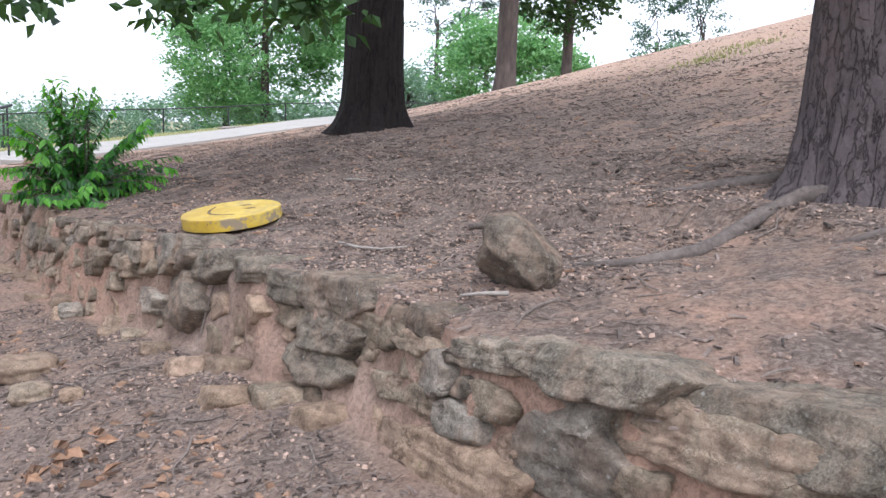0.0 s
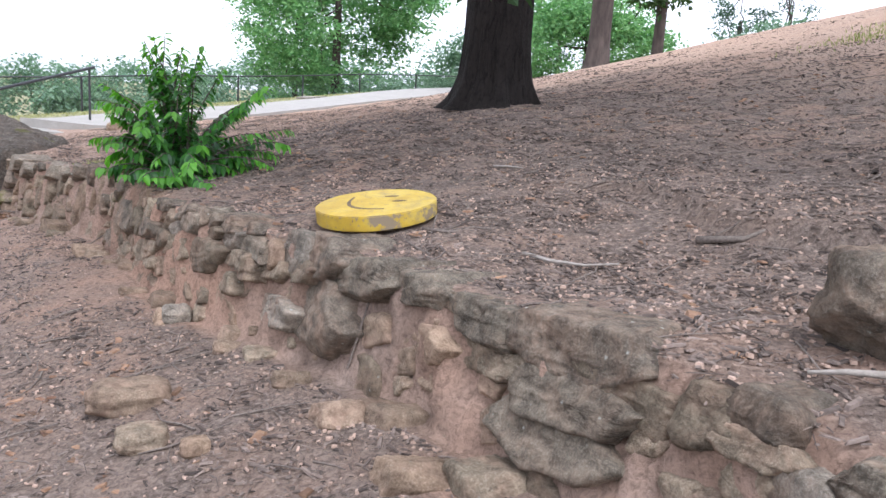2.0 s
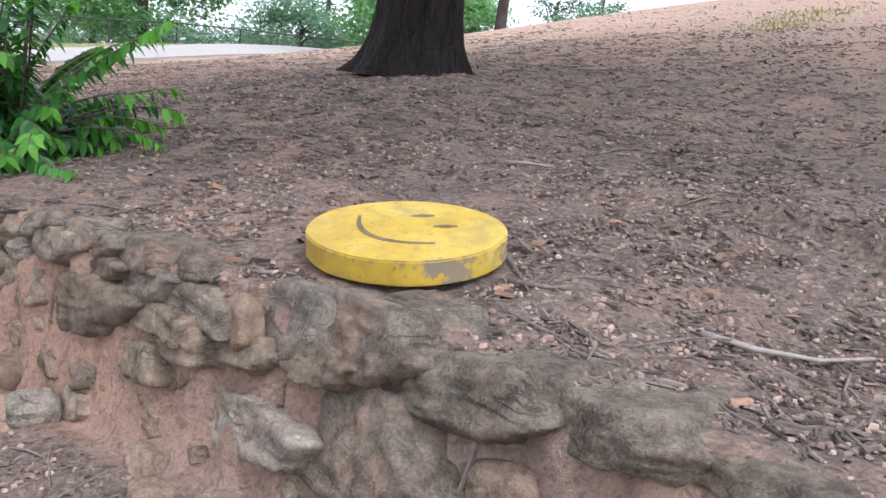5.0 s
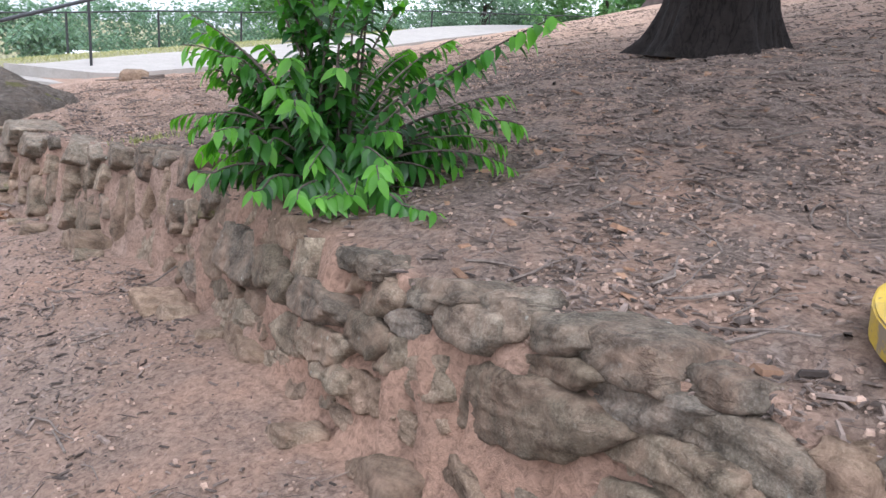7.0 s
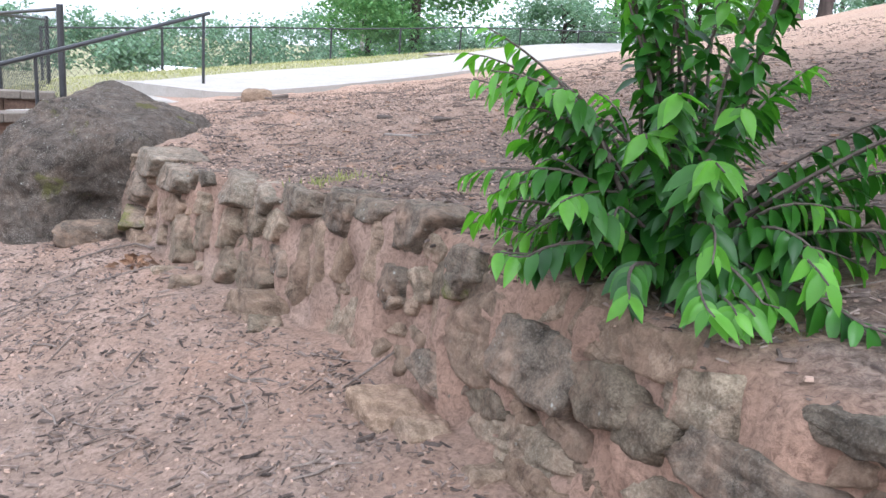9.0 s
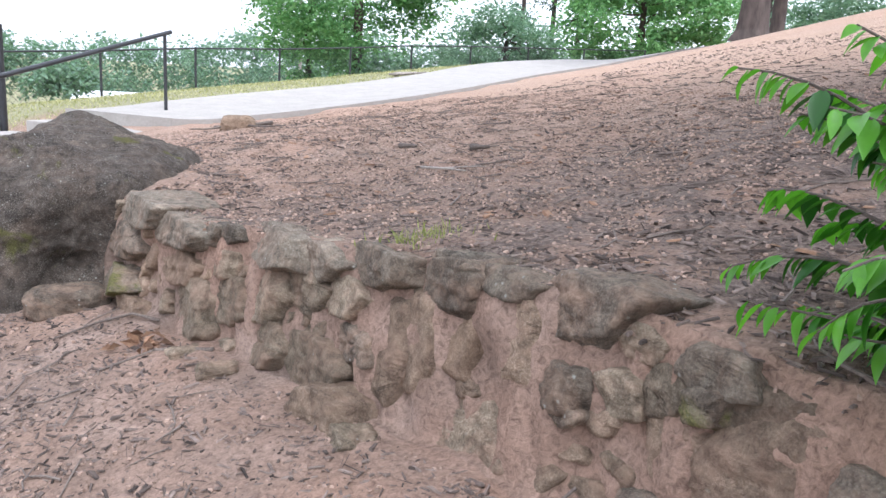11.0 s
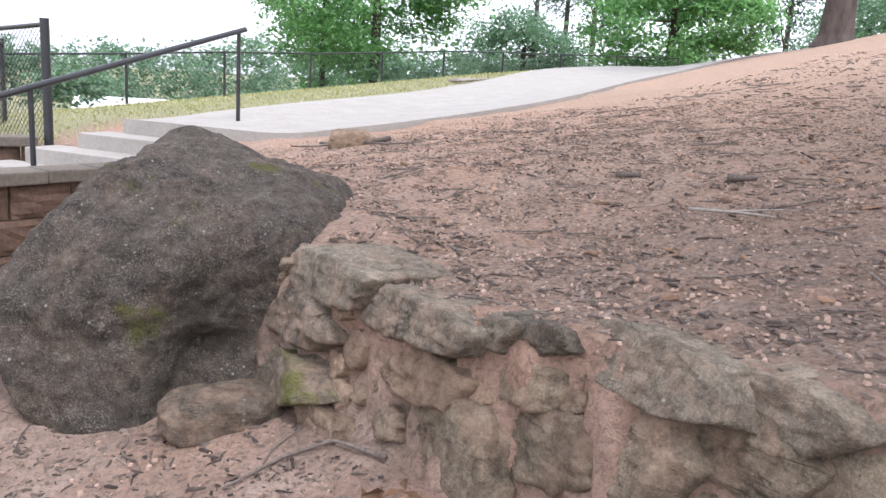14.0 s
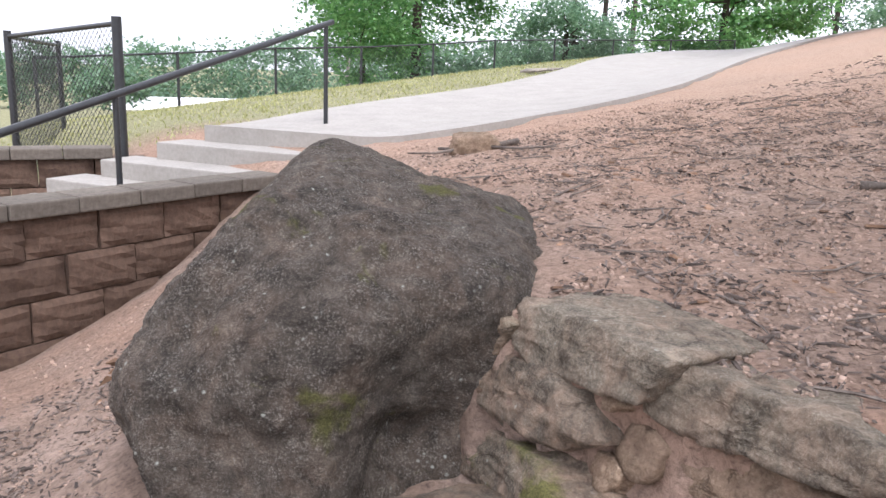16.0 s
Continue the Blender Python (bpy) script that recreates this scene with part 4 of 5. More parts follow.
for a, b in ((ga, gb), (gb, gc)):
    bar("top_rail", a, b, 0.024, gate, GINV)
    flat = (b - a).xy.length
    pile = chain_mesh(flat, 1.45, 0.075, 0.0026)
    pile.v = [(x, y, z - 1.45 + x / flat * (b.z - a.z)) for x, y, z in pile.v]
    m = GINV @ Matrix.Translation(a) @ pose(0, 0, 0, 0, 0, math.degrees(math.atan2(b.y - a.y, b.x - a.x)))
    ob = mesh_object("wire_mesh", [m @ Vector(p) for p in pile.v], pile.f, METAL, gate)
    tagged(ob, kind="stuff")


# ---- trees ----
def trunk_mesh(x, y, heights, radii, sides, ridge, seed, lean=(0, 0), lobes=5, flare=0.25):
    """A barked trunk: rings of radii at heights, with root lobes at the base and vertical ridges."""
    verts, faces = [], []
    zz = np.concatenate([np.linspace(heights[0], heights[0] + 1.2, 34), np.linspace(heights[0] + 1.25, heights[-1], 46)])
    a = np.linspace(0, 2 * math.pi, sides, endpoint=False)
    for z in zz:
        r0 = np.interp(z, heights, radii)
        h = z - heights[0]
        lobe = flare * math.exp(-h / 0.28) * np.maximum(0, np.cos(lobes * a + seed)) ** 2
        pts = np.stack([np.cos(a) * 3.2, np.sin(a) * 3.2, np.full(sides, z * 1.1)], 1)
        plates = np.abs(FBM(pts * np.array([2.1, 2.1, 0.8]) + seed, 3))
        rr = r0 * (1 + lobe) - ridge * np.clip(0.35 - plates, 0, 1) * 2.2 + ridge * 0.4 * FBM(pts * 3, 2)
        cx, cy = x + lean[0] * h, y + lean[1] * h
        verts.extend(zip(cx + rr * np.cos(a), cy + rr * np.sin(a), np.full(sides, z)))
    for i in range(len(zz) - 1):
        for k in range(sides):
            p, q = i * sides + k, i * sides + (k + 1) % sides
            faces.append((p, q, q + sides, p + sides))
    return verts, faces


def crown_points(rnd, centre, radii, clumps, per, spread, hollow=0.45, tiers=0):
    """Clump middles inside an egg, gathered into level tiers where asked, and leaf places round them."""
    c = []
    while len(c) < clumps:
        p = rnd.uniform(-1, 1, 3)
        r = np.linalg.norm(p)
        if hollow < r < 1 and rnd.rand() < 0.55 + 0.45 * math.sin(3.1 * p[0] + 4 * p[2] + 2 * p[1]):
            if tiers:
                level = round((p[2] + 0.12 * math.sin(4 * p[0] + 3 * p[1])) * tiers) / tiers
                p[2] = level + rnd.normal(0, 0.05)
                p[:2] *= math.sqrt(max(0.03, 1 - level * level)) / max(0.35, math.hypot(p[0], p[1])) * math.sqrt(rnd.uniform(0.12, 1))
            c.append(p)
    c = np.array(c) * np.array(radii) + np.array(centre)
    pts = np.repeat(c, per, 0) + rnd.normal(0, 1, (clumps * per, 3)) * np.array(spread)
    return c, pts


def leafy(pile, rnd, pts, size, droop=0.3, aspect=0.55):
    k = len(pts)
    ways = rnd.normal(0, 1, (k, 3))
    ways[:, 2] = ways[:, 2] * 0.5 - droop
    ups = rnd.normal(0, 0.6, (k, 3)) + np.array([0, 0, 1])
    ln = size * rnd.uniform(0.6, 1.3, k)
    pile.leaves(pts, ways, ups, ln, ln * aspect)


def limb(a, b, r0, r1, seed, sag=0.08, n=7):
    rnd = random.Random(seed)
    a, b = Vector(a), Vector(b)
    ln = (b - a).length
    pts = [a.lerp(b, k / (n - 1)) + Vector((rnd.uniform(-1, 1), rnd.uniform(-1, 1), rnd.uniform(-1, 1) + math.sin(math.pi * k / (n - 1)))) * (sag * ln * (0 < k < n - 1)) for k in range(n)]
    return tube(pts, [r0 + (r1 - r0) * k / (n - 1) for k in range(n)], 8, 0.1, seed)


def big_tree(name, x, y, base, radii, heights, bark, leaf, label, crown_c, crown_r, clumps, per, leaf_size, seed, ridge=0.02, sides=120, lobes=5, flare=0.3, limbs=7, lean=(0, 0), spread=0.45, tiers=0):
    t = empty(name, x, y, base)
    inv = t.matrix_basis.inverted()
    tagged(t, label, "tree")
    v, f = trunk_mesh(x, y, [base + h for h in heights], radii, sides, ridge, seed, lean, lobes, flare)
    mesh_object("trunk", [inv @ Vector(p) for p in v], f, bark, t, "", True)
    rnd = np.random.RandomState(seed)
    c, pts = crown_points(rnd, crown_c, crown_r, clumps, per, (spread, spread, spread * (0.42 if tiers else 0.6)), 0.45, tiers)
    topz = base + heights[-1]
    top = Vector((x + lean[0] * heights[-1], y + lean[1] * heights[-1], topz))
    for k in range(limbs):
        tip = c[k * len(c) // limbs]
        start = top.lerp(Vector((x, y, base)), 0.04 + 0.4 * (k % 4) / 4)
        v, f = limb(start, tip, radii[-1] * 0.42, 0.03, seed + k)
        mesh_object("limb", [inv @ Vector(p) for p in v], f, bark, t, "", True)
    pile = Pile()
    leafy(pile, rnd, pts, leaf_size)
    pile.v = [tuple(Vector(p) - Vector((x, y, base))) for p in pile.v]
    ob = pile.build("crown", leaf, t)
    tagged(ob, kind="stuff")
    return t, inv


# the oak above the disc, canopy shade included in its dark bark colour
OKX, OKY = -0.99, 9.36
OKZ = land_xy(OKX, OKY) - 0.06
oak, OINV = big_tree("oak_tree", OKX, OKY, OKZ, [0.50, 0.43, 0.375, 0.345, 0.33, 0.28, 0.2], [0, 0.12, 0.35, 0.75, 1.5, 3.5, 6.5], SHADED_OAK_BARK, OAK_LEAF,
                     "large oak with furrowed bark, coloured dark for canopy shade, and flared base on the slope", (-0.4, 7.6, OKZ + 7.2), (4.8, 4.8, 3.0), 200, 34, 0.24, 8, 0.016, 150, 6, 0.34, 9)
# low sprays of oak leaves hanging above the way
pile = Pile()
orn = np.random.RandomState(12)
for px, py, pz, nn in ((-3.05, 5.55, 2.62, 70), (-2.95, 5.6, 2.75, 60), (-1.95, 5.75, 2.55, 70), (-1.9, 5.8, 2.72, 60), (-1.55, 5.8, 2.72, 60), (-1.1, 5.9, 2.62, 90), (-1.0, 5.9, 2.8, 80), (-2.4, 5.7, 2.85, 60)):
    p = np.array((px, py, pz - 0.27)) + orn.normal(0, 1, (nn, 3)) * np.array((0.15, 0.2, 0.09))[None]
    leafy(pile, orn, p, 0.14, 0.5, 0.6)
pile.v = [tuple(OINV @ Vector(p)) for p in pile.v]
tagged(pile.build("hanging_spray", OAK_LEAF, oak), kind="stuff")
for k, tip in enumerate(((-3.0, 5.55, 2.42), (-1.95, 5.78, 2.4), (-1.05, 5.9, 2.44))):
    v, f = limb((OKX, OKY - 0.2, OKZ + 4.2), tip, 0.09, 0.008, 60 + k, 0.05, 9)
    mesh_object("limb", [OINV @ Vector(p) for p in v], f, SHADED_OAK_BARK, oak, "", True)

# the pine on the bank above the loose rock
PX, PY = 2.02, 3.86
PZ = land_xy(PX, PY) - 0.12
pine, PINV = big_tree("pine_tree", PX, PY, PZ, [0.46, 0.40, 0.36, 0.345, 0.335, 0.31, 0.2], [0, 0.12, 0.35, 0.7, 1.4, 4.0, 9.0], PINE_BARK, PINE_LEAF,
                      "large pine trunk with grey plated bark and bare roots", (2.2, 3.6, PZ + 11), (3.6, 3.4, 2.6), 120, 34, 0.25, 31, 0.024, 150, 4, 0.2, 6)
for k, (pts, rr) in enumerate(((((2.3, 3.36), (2.05, 3.5), (1.85, 3.6), (1.62, 3.68), (1.41, 3.64), (1.2, 3.5), (1.06, 3.39), (0.8, 3.35), (0.55, 3.4)), (0.07, 0.066, 0.062, 0.058, 0.054, 0.05, 0.045, 0.032, 0.015)),
                               (((2.15, 3.45), (2.0, 3.25), (1.8, 3.1), (1.5, 3.12)), (0.06, 0.05, 0.04, 0.02)),
                               (((1.75, 4.1), (1.5, 4.2), (1.2, 4.22), (0.9, 4.35)), (0.08, 0.055, 0.035, 0.015)))):
    v, f = tube([PINV @ Vector((x, y, land_xy(x, y) + r * (0.55 if k == 0 and i < 5 else 0.12))) for i, ((x, y), r) in enumerate(zip(pts, rr))], [0.7 * r for r in rr], 10, 0.3, k)
    mesh_object("root", v, f, ROOT_BARK, pine, "bare weathered surface root", True)

# trees standing on the hill
big_tree("pine_tree", 1.3, 24.1, land_xy(1.3, 24.1) - 0.1, [0.42, 0.34, 0.30, 0.28, 0.24], [0, 0.25, 1.0, 4, 9], FAR_BARK, PINE_LEAF, "tall pine with grey-brown trunk beside the footpath", (1.6, 24.2, 9.2), (3.2, 3.2, 2.8), 90, 30, 0.34, 44, 0.012, 40, 4, 0.3, 6)
big_tree("oak_tree", 3.9, 30.4, land_xy(3.9, 30.4) - 0.1, [0.28, 0.21, 0.19, 0.17], [0, 0.3, 2, 4.2], FAR_BARK, OAK_LEAF, "young oak with a dense dark crown on the hilltop", (3.7, 30.4, land_xy(3.9, 30.4) + 4.4), (2.1, 2.0, 2.2), 120, 34, 0.26, 45, 0.008, 32, 4, 0.3, 6, spread=0.26)
big_tree("pine_tree", 12.3, 24.5, land_xy(12.3, 24.5) - 0.1, [0.2, 0.16, 0.14, 0.12], [0, 0.3, 3, 8], FAR_BARK, PINE_LEAF, "slender pine on the crest of the hill", (12.3, 24.5, 12), (2, 2, 2), 40, 24, 0.34, 46, 0.008, 32, 4, 0.3, 4)


def far_tree(name, x, y, base, height, width, leaf, label, seed, clumps=150, per=36, size=0.42, low=0.12, trunk_r=0.22, spread=0.55, tiers=0):
    foot = min(base, land_xy(x, y) - 0.1)
    height, low, base = height + base - foot, (low * height + base - foot) / (height + base - foot), foot
    return big_tree(name, x, y, base, [trunk_r * 1.4, trunk_r, trunk_r * 0.8, trunk_r * 0.5], [0, height * 0.06, height * 0.3, height * 0.62], FAR_BARK, leaf, label,
                    (x, y, base + height * (1 + low) / 2), (width / 2, width / 2, height * (1 - low) / 2), clumps, per, size, seed, 0.006, 24, 4, 0.2, 6, spread=spread, tiers=tiers)


far_tree("maple_tree", -12.3, 50.0, 0.6, 14.5, 12.0, HAZY_MAPLE_LEAF, "broad bright green shade tree beyond the fence", 51, 330, 95, 0.29, 0.06, 0.3, 0.66, 7)
far_tree("maple_tree", -16.0, 54.0, 0.4, 10.0, 7.0, HAZY_MAPLE_LEAF, "light green young tree beyond the fence", 52, 150, 75, 0.28, 0.05, 0.2, 0.55, 6)
far_tree("maple_tree", 2.6, 46.5, 1.6, 6.6, 8.6, HAZY_MAPLE_LEAF, "round bright green tree behind the hilltop path", 53, 230, 80, 0.27, 0.02, 0.25, 0.5, 5)
far_tree("hardwood_tree", -4.0, 60.0, 0.0, 6.0, 9.0, HAZY_WOOD_LEAF, "rounded green tree at the wood's edge", 54, 130, 80, 0.3, 0.03, 0.25)
far_tree("hardwood_tree", 14.5, 52.0, 1.6, 5.6, 8.5, HAZY_WOOD_LEAF, "green tree behind the hilltop", 55, 120, 80, 0.28, 0.02, 0.2)
far_tree("hardwood_tree", 22.0, 46.0, 2.6, 4.8, 8.5, HAZY_WOOD_LEAF, "low green tree behind the crest", 56, 120, 80, 0.28, 0.02, 0.2)
for k, (x, y, h) in enumerate(((-2.6, 78.0, 19.0), (0.2, 80.0, 21.0), (2.2, 76.0, 18.0), (17.5, 74.0, 17.0), (21.0, 72.0, 18.0), (30.0, 64.0, 14.0))):
    t = far_tree("pine_tree", x, y, 1.0, h, 5.2, PINE_LEAF, "tall loblolly pine standing behind the wood", 70 + k, 46, 80, 0.3, 0.22, 0.30, 0.5, 6)
    tagged(t[0], group="pines behind the wood")

# the wood behind, its leaf colour paled and blued as haze
wrn = np.random.RandomState(77)
pile = Pile()
for k in range(64):
    u = k / 63
    ang = radians(-56 + 92 * u)
    dist = (106 if u < 0.45 else 92) + 8 * math.sin(9 * u) + wrn.uniform(-10 if u < 0.45 else -22, 10)
    x, y = -3 + dist * math.sin(ang), 6 + dist * math.cos(ang)
    hgt = 3.4 + 1.1 * math.sin(14 * u + 1) + wrn.uniform(-1.2, 1.9)
    c, pts = crown_points(wrn, (x, y, -1.6 + hgt * 0.2), (wrn.uniform(2.4, 5.2), 4.5, 1.6 + hgt * 0.8), 28, 40, (0.75, 0.75, 0.5), 0.25)
    leafy(pile, wrn, pts, 0.6, 0.2, 0.6)
wood = pile.build("woodland", HAZY_WOOD_LEAF)
tagged(wood, "distant belt of mixed green woodland", "woodland", "", "stuff")
pile = Pile()
for k in range(46):
    u = k / 45
    if 0.04 < u < 0.36:
        continue
    x, y = -24 + 34 * u, 38 + 12 * u + 7 * math.sin(3 * u)
    c, pts = crown_points(wrn, (x, y + wrn.uniform(0, 5), 0.1 + 0.8 * u), (wrn.uniform(0.9, 2.0), 1.6, (0.8 + 0.5 * math.sin(7 * u + 2) ** 2) * (0.45 if u < 0.33 else 1)), 22, 22, (0.35, 0.35, 0.25), 0.2)
    leafy(pile, wrn, pts, 0.34, 0.2, 0.6)
tagged(pile.build("undergrowth", HAZY_WOOD_LEAF), "tangled green scrub behind the fence", "undergrowth", "", "stuff")

# ---- distant buildings and pole ----
shed = empty("white_building", -40.0, 85.0, land_xy(-40, 85) - 0.05, 22)
tagged(shed, "long low building with a white sheet roof beyond the fence", "building")
part("wall", box_bm(-6.5, 6.5, -3, 3, 0, 2.2, 0.02), GREY_WALL, shed)
bm = bmesh.new()
prof = [(-3.4, 2.1), (0, 3.3), (3.4, 2.1), (3.4, 2.3), (0, 3.5), (-3.4, 2.3)]
va = [bm.verts.new((-7, y, z)) for y, z in prof]
vb = [bm.verts.new((7, y, z)) for y, z in prof]
bm.faces.new(va), bm.faces.new(vb[::-1])
for k in range(6):
    bm.faces.new((va[k], vb[k], vb[(k + 1) % 6], va[(k + 1) % 6]))
bmesh.ops.recalc_face_normals(bm, faces=bm.faces[:])
part("roof", bm, WHITE_METAL, shed, "white metal sheet roof")
for k in range(3):
    part("door", box_bm(-5.5 + 4 * k, -3.6 + 4 * k, -3.04, -2.98, 0.05, 1.9), METAL, shed, "dark doorway")
pole = empty("utility_pole", -19.5, 66.0, land_xy(-19.5, 66) - 0.1)
tagged(pole, "grey wooden utility pole beyond the trees", "utility pole")
v, f = tube([(0, 0, 0), (0, 0, 9.6)], [0.16, 0.11], 10)
mesh_object("mast", v, f, POLE_WOOD, pole, "", True)
part("crossarm", box_bm(-0.8, 0.8, -0.06, 0.06, 8.9, 9.05, 0.01), POLE_WOOD, pole)

# ---- the shrub ----
BX, BY = -3.15, 6.62
BZ = land_xy(BX, BY)
shrub = empty("shrub", BX, BY, BZ)
tagged(shrub, "leafy bright green shrub growing on the wall's edge", "shrub")
brn = np.random.RandomState(3)
leaf_c, leaf_w, leaf_u, leaf_l, leaf_t = [], [], [], [], []
stem_pile = Pile()
for k in range(118):
    az = brn.uniform(0, 6.283)
    if k < 15:          # upright leaders
        reach, rise, droop = brn.uniform(0.12, 0.36), brn.uniform(0.75, 1.04), 0.02
    elif k < 42:        # shoots that rise as they spread
        reach, rise, droop = brn.uniform(0.4, 0.82), brn.uniform(0.42, 0.74), brn.uniform(0.10, 0.22)
    else:               # low arching shoots
        reach, rise, droop = brn.uniform(0.35, 0.88), brn.uniform(0.08, 0.5), brn.uniform(0.1, 0.28)
    if k == 16:         # one long shoot reaching out along the bank
        az, reach, rise, droop = math.atan2(-UY + 0.25 * -UX, -UX + 0.25 * UY), 0.98, 0.80, 0.10
    reach *= 0.75 if math.cos(az) * UY + math.sin(az) * -UX < -0.3 else 1.0
    n = 12
    pts = []
    for i in range(n):
        t = i / (n - 1)
        r = reach * t ** 0.9
        z = rise * (1.25 * t - 0.25 * t * t) - droop * t ** 3
        pts.append(np.array((r * math.cos(az) + 0.03 * math.sin(5 * t + k), r * math.sin(az) + 0.03 * math.cos(4 * t + k), max(z, 0.05 * t) + 0.02)))
    stem_pile.add(*tube(pts, [0.009 - 0.0068 * i / (n - 1) for i in range(n)], 5))
    ln = sum(np.linalg.norm(pts[i + 1] - pts[i]) for i in range(n - 1))
    for j in range(int(ln * 43)):
        t = 0.14 + 0.86 * (j + brn.rand()) / (ln * 43)
        q = min(t, 0.999) * (n - 1)
        i = int(q)
        p = pts[i] + (pts[i + 1] - pts[i]) * (q - i)
        way = pts[i + 1] - pts[i]
        way = way / np.linalg.norm(way)
        side = np.cross(way, (0, 0, 1))
        side = side / (np.linalg.norm(side) + 1e-6) * (1 if j % 2 else -1)
        leaf_c.append(p)
        leaf_w.append(way * 0.75 + side * 0.75 + np.array((0, 0, -0.5 - 0.8 * brn.rand())) + brn.normal(0, 0.18, 3))
        leaf_u.append(np.array((0, 0, 1.0)) + way * 0.5 + brn.normal(0, 0.3, 3))
        leaf_t.append(t)
        leaf_l.append(brn.uniform(0.065, 0.12) * (1.1 - 0.3 * t))
tagged(stem_pile.build("stem", TWIG, shrub, "thin brown branching stems"), kind="stuff")
leaf_c, leaf_w, leaf_u, leaf_l = map(np.array, (leaf_c, leaf_w, leaf_u, leaf_l))


def leaf_blade(seed):
    """One pointed oval leaf along +x, folded at the midrib and drooping at its tip."""
    verts, faces, n = [], [], 7
    for i in range(n):
        t = i / (n - 1)
        w = 0.21 * math.sin(math.pi * min(1, t * 0.97 + 0.03) ** 0.8)
        drop = -0.22 * t * t
        verts += [(t, w, drop + 0.35 * w), (t, 0, drop), (t, -w, drop + 0.35 * w)]
    for i in range(n - 1):
        a = 3 * i
        faces += [(a, a + 3, a + 4, a + 1), (a + 1, a + 4, a + 5, a + 2)]
    return verts, faces


lv, lf = leaf_blade(0)
lv = np.array(lv)
order = np.argsort(leaf_c[:, 0] * UY - leaf_c[:, 1] * UX - 0.5 * leaf_c[:, 2])     # those on the downhill side first
blades = []
for material in (BUSH_LEAF, TIP_LEAF):
    blade = bpy.data.meshes.new("leaf")
    blade.from_pydata([tuple(p) for p in lv], [], lf)
    blade.materials.append(material)
    blade.shade_smooth()
    blades.append(blade)
rest, young = Pile(), Pile()
for rank, i in enumerate(order):
    w = Vector(leaf_w[i]).normalized()
    sd = Vector(leaf_u[i]).cross(w).normalized()
    up = w.cross(sd)
    m = Matrix((w, sd, up)).transposed().to_4x4() @ Matrix.Scale(leaf_l[i], 4)
    m.translation = Vector(leaf_c[i])
    if rank < 280:
        shared("leaf", blades[int(leaf_t[i] > 0.80)], shrub, m)
    else:
        (young if leaf_t[i] > 0.80 else rest).add([m @ Vector(p) for p in lv], lf)
tagged(rest.build("foliage", BUSH_LEAF, shrub, "", True), kind="stuff")
tagged(young.build("young_foliage", TIP_LEAF, shrub, "light green young leaves at the shoot tips", True), kind="stuff")

# ---- wood lying about ----
def branch(pts, r, material, label, name="branch", lift=0.4, sides=7, fork=()):
    x0, y0 = pts[0]
    t = empty(name, x0, y0, land_xy(x0, y0))
    tagged(t, label, name.replace("_", " "))
    inv = t.matrix_basis.inverted()
    for j, line in enumerate((pts, *fork)):
        n = len(line)
        v, f = tube([inv @ Vector((x, y, land_xy(x, y) + r * lift + 0.01)) for x, y in line], [r * (1 - 0.55 * i / (n - 1)) * (0.6 if j else 1) for i in range(n)], sides, 0.25, int(abs(x0 * 50)))
        mesh_object("wood", v, f, material, t, "", True)
    return t


branch([(-5.03, 10.93), (-4.97, 10.91), (-4.90, 10.89)], 0.022, TWIG, "short dark piece of log lying on the mulch", "log")
branch([(-4.50, 10.68), (-4.44, 10.65), (-4.37, 10.62)], 0.024, TWIG, "short brown piece of log on the mulch", "log")
branch([(-4.8, 10.2), (-4.62, 10.07), (-4.5, 9.93)], 0.009, PALE_WOOD, "bleached forked stick lying on the mulch", "branch", 0.6, 7, ([(-4.66, 10.1), (-4.5, 10.06), (-4.38, 10.0)],))
branch([(-0.83, 6.12), (-0.74, 6.08), (-0.64, 5.98)], 0.009, PALE_WOOD, "pale straight stick on the mulch")
branch([(-0.62, 4.48), (-0.5, 4.4), (-0.36, 4.34), (-0.22, 4.33)], 0.010, PALE_WOOD, "bleached stick half sunk in the clay")
branch([(0.12, 4.5), (0.3, 4.42), (0.5, 4.35)], 0.018, TWIG, "grey weathered branch on the slope")
branch([(-1.1, 4.72), (-0.98, 4.68), (-0.86, 4.72)], 0.009, TWIG, "thin dark stick beside the disc", "branch", 0.6, 6, ([(-1.0, 4.69), (-0.94, 4.78), (-0.86, 4.92)], [(-0.98, 4.68), (-0.92, 4.6)]))
branch([(0.25, 2.92), (0.16, 2.95), (0.07, 2.96)], 0.011, PALE_WOOD, "short broken stick on the wall's edge")
branch([(-6.55, 12.95), (-6.75, 12.75), (-6.95, 12.72), (-7.1, 12.85)], 0.022, TWIG, "bare curved tree root beside the landing", "tree_root", 1.4, 7, ([(-6.95, 12.72), (-7.1, 12.6), (-7.3, 12.72)], [(-6.75, 12.75), (-6.55, 12.55), (-6.3, 12.5)]))
branch([(-6.0, 8.95), (-6.2, 9.08), (-6.36, 9.0), (-6.52, 8.86)], 0.010, TWIG, "thin fallen twig at the foot of the wall")
branch([(-5.55, 8.5), (-5.85, 8.55), (-6.05, 8.4)], 0.012, TWIG, "thin fallen twig on the clay")
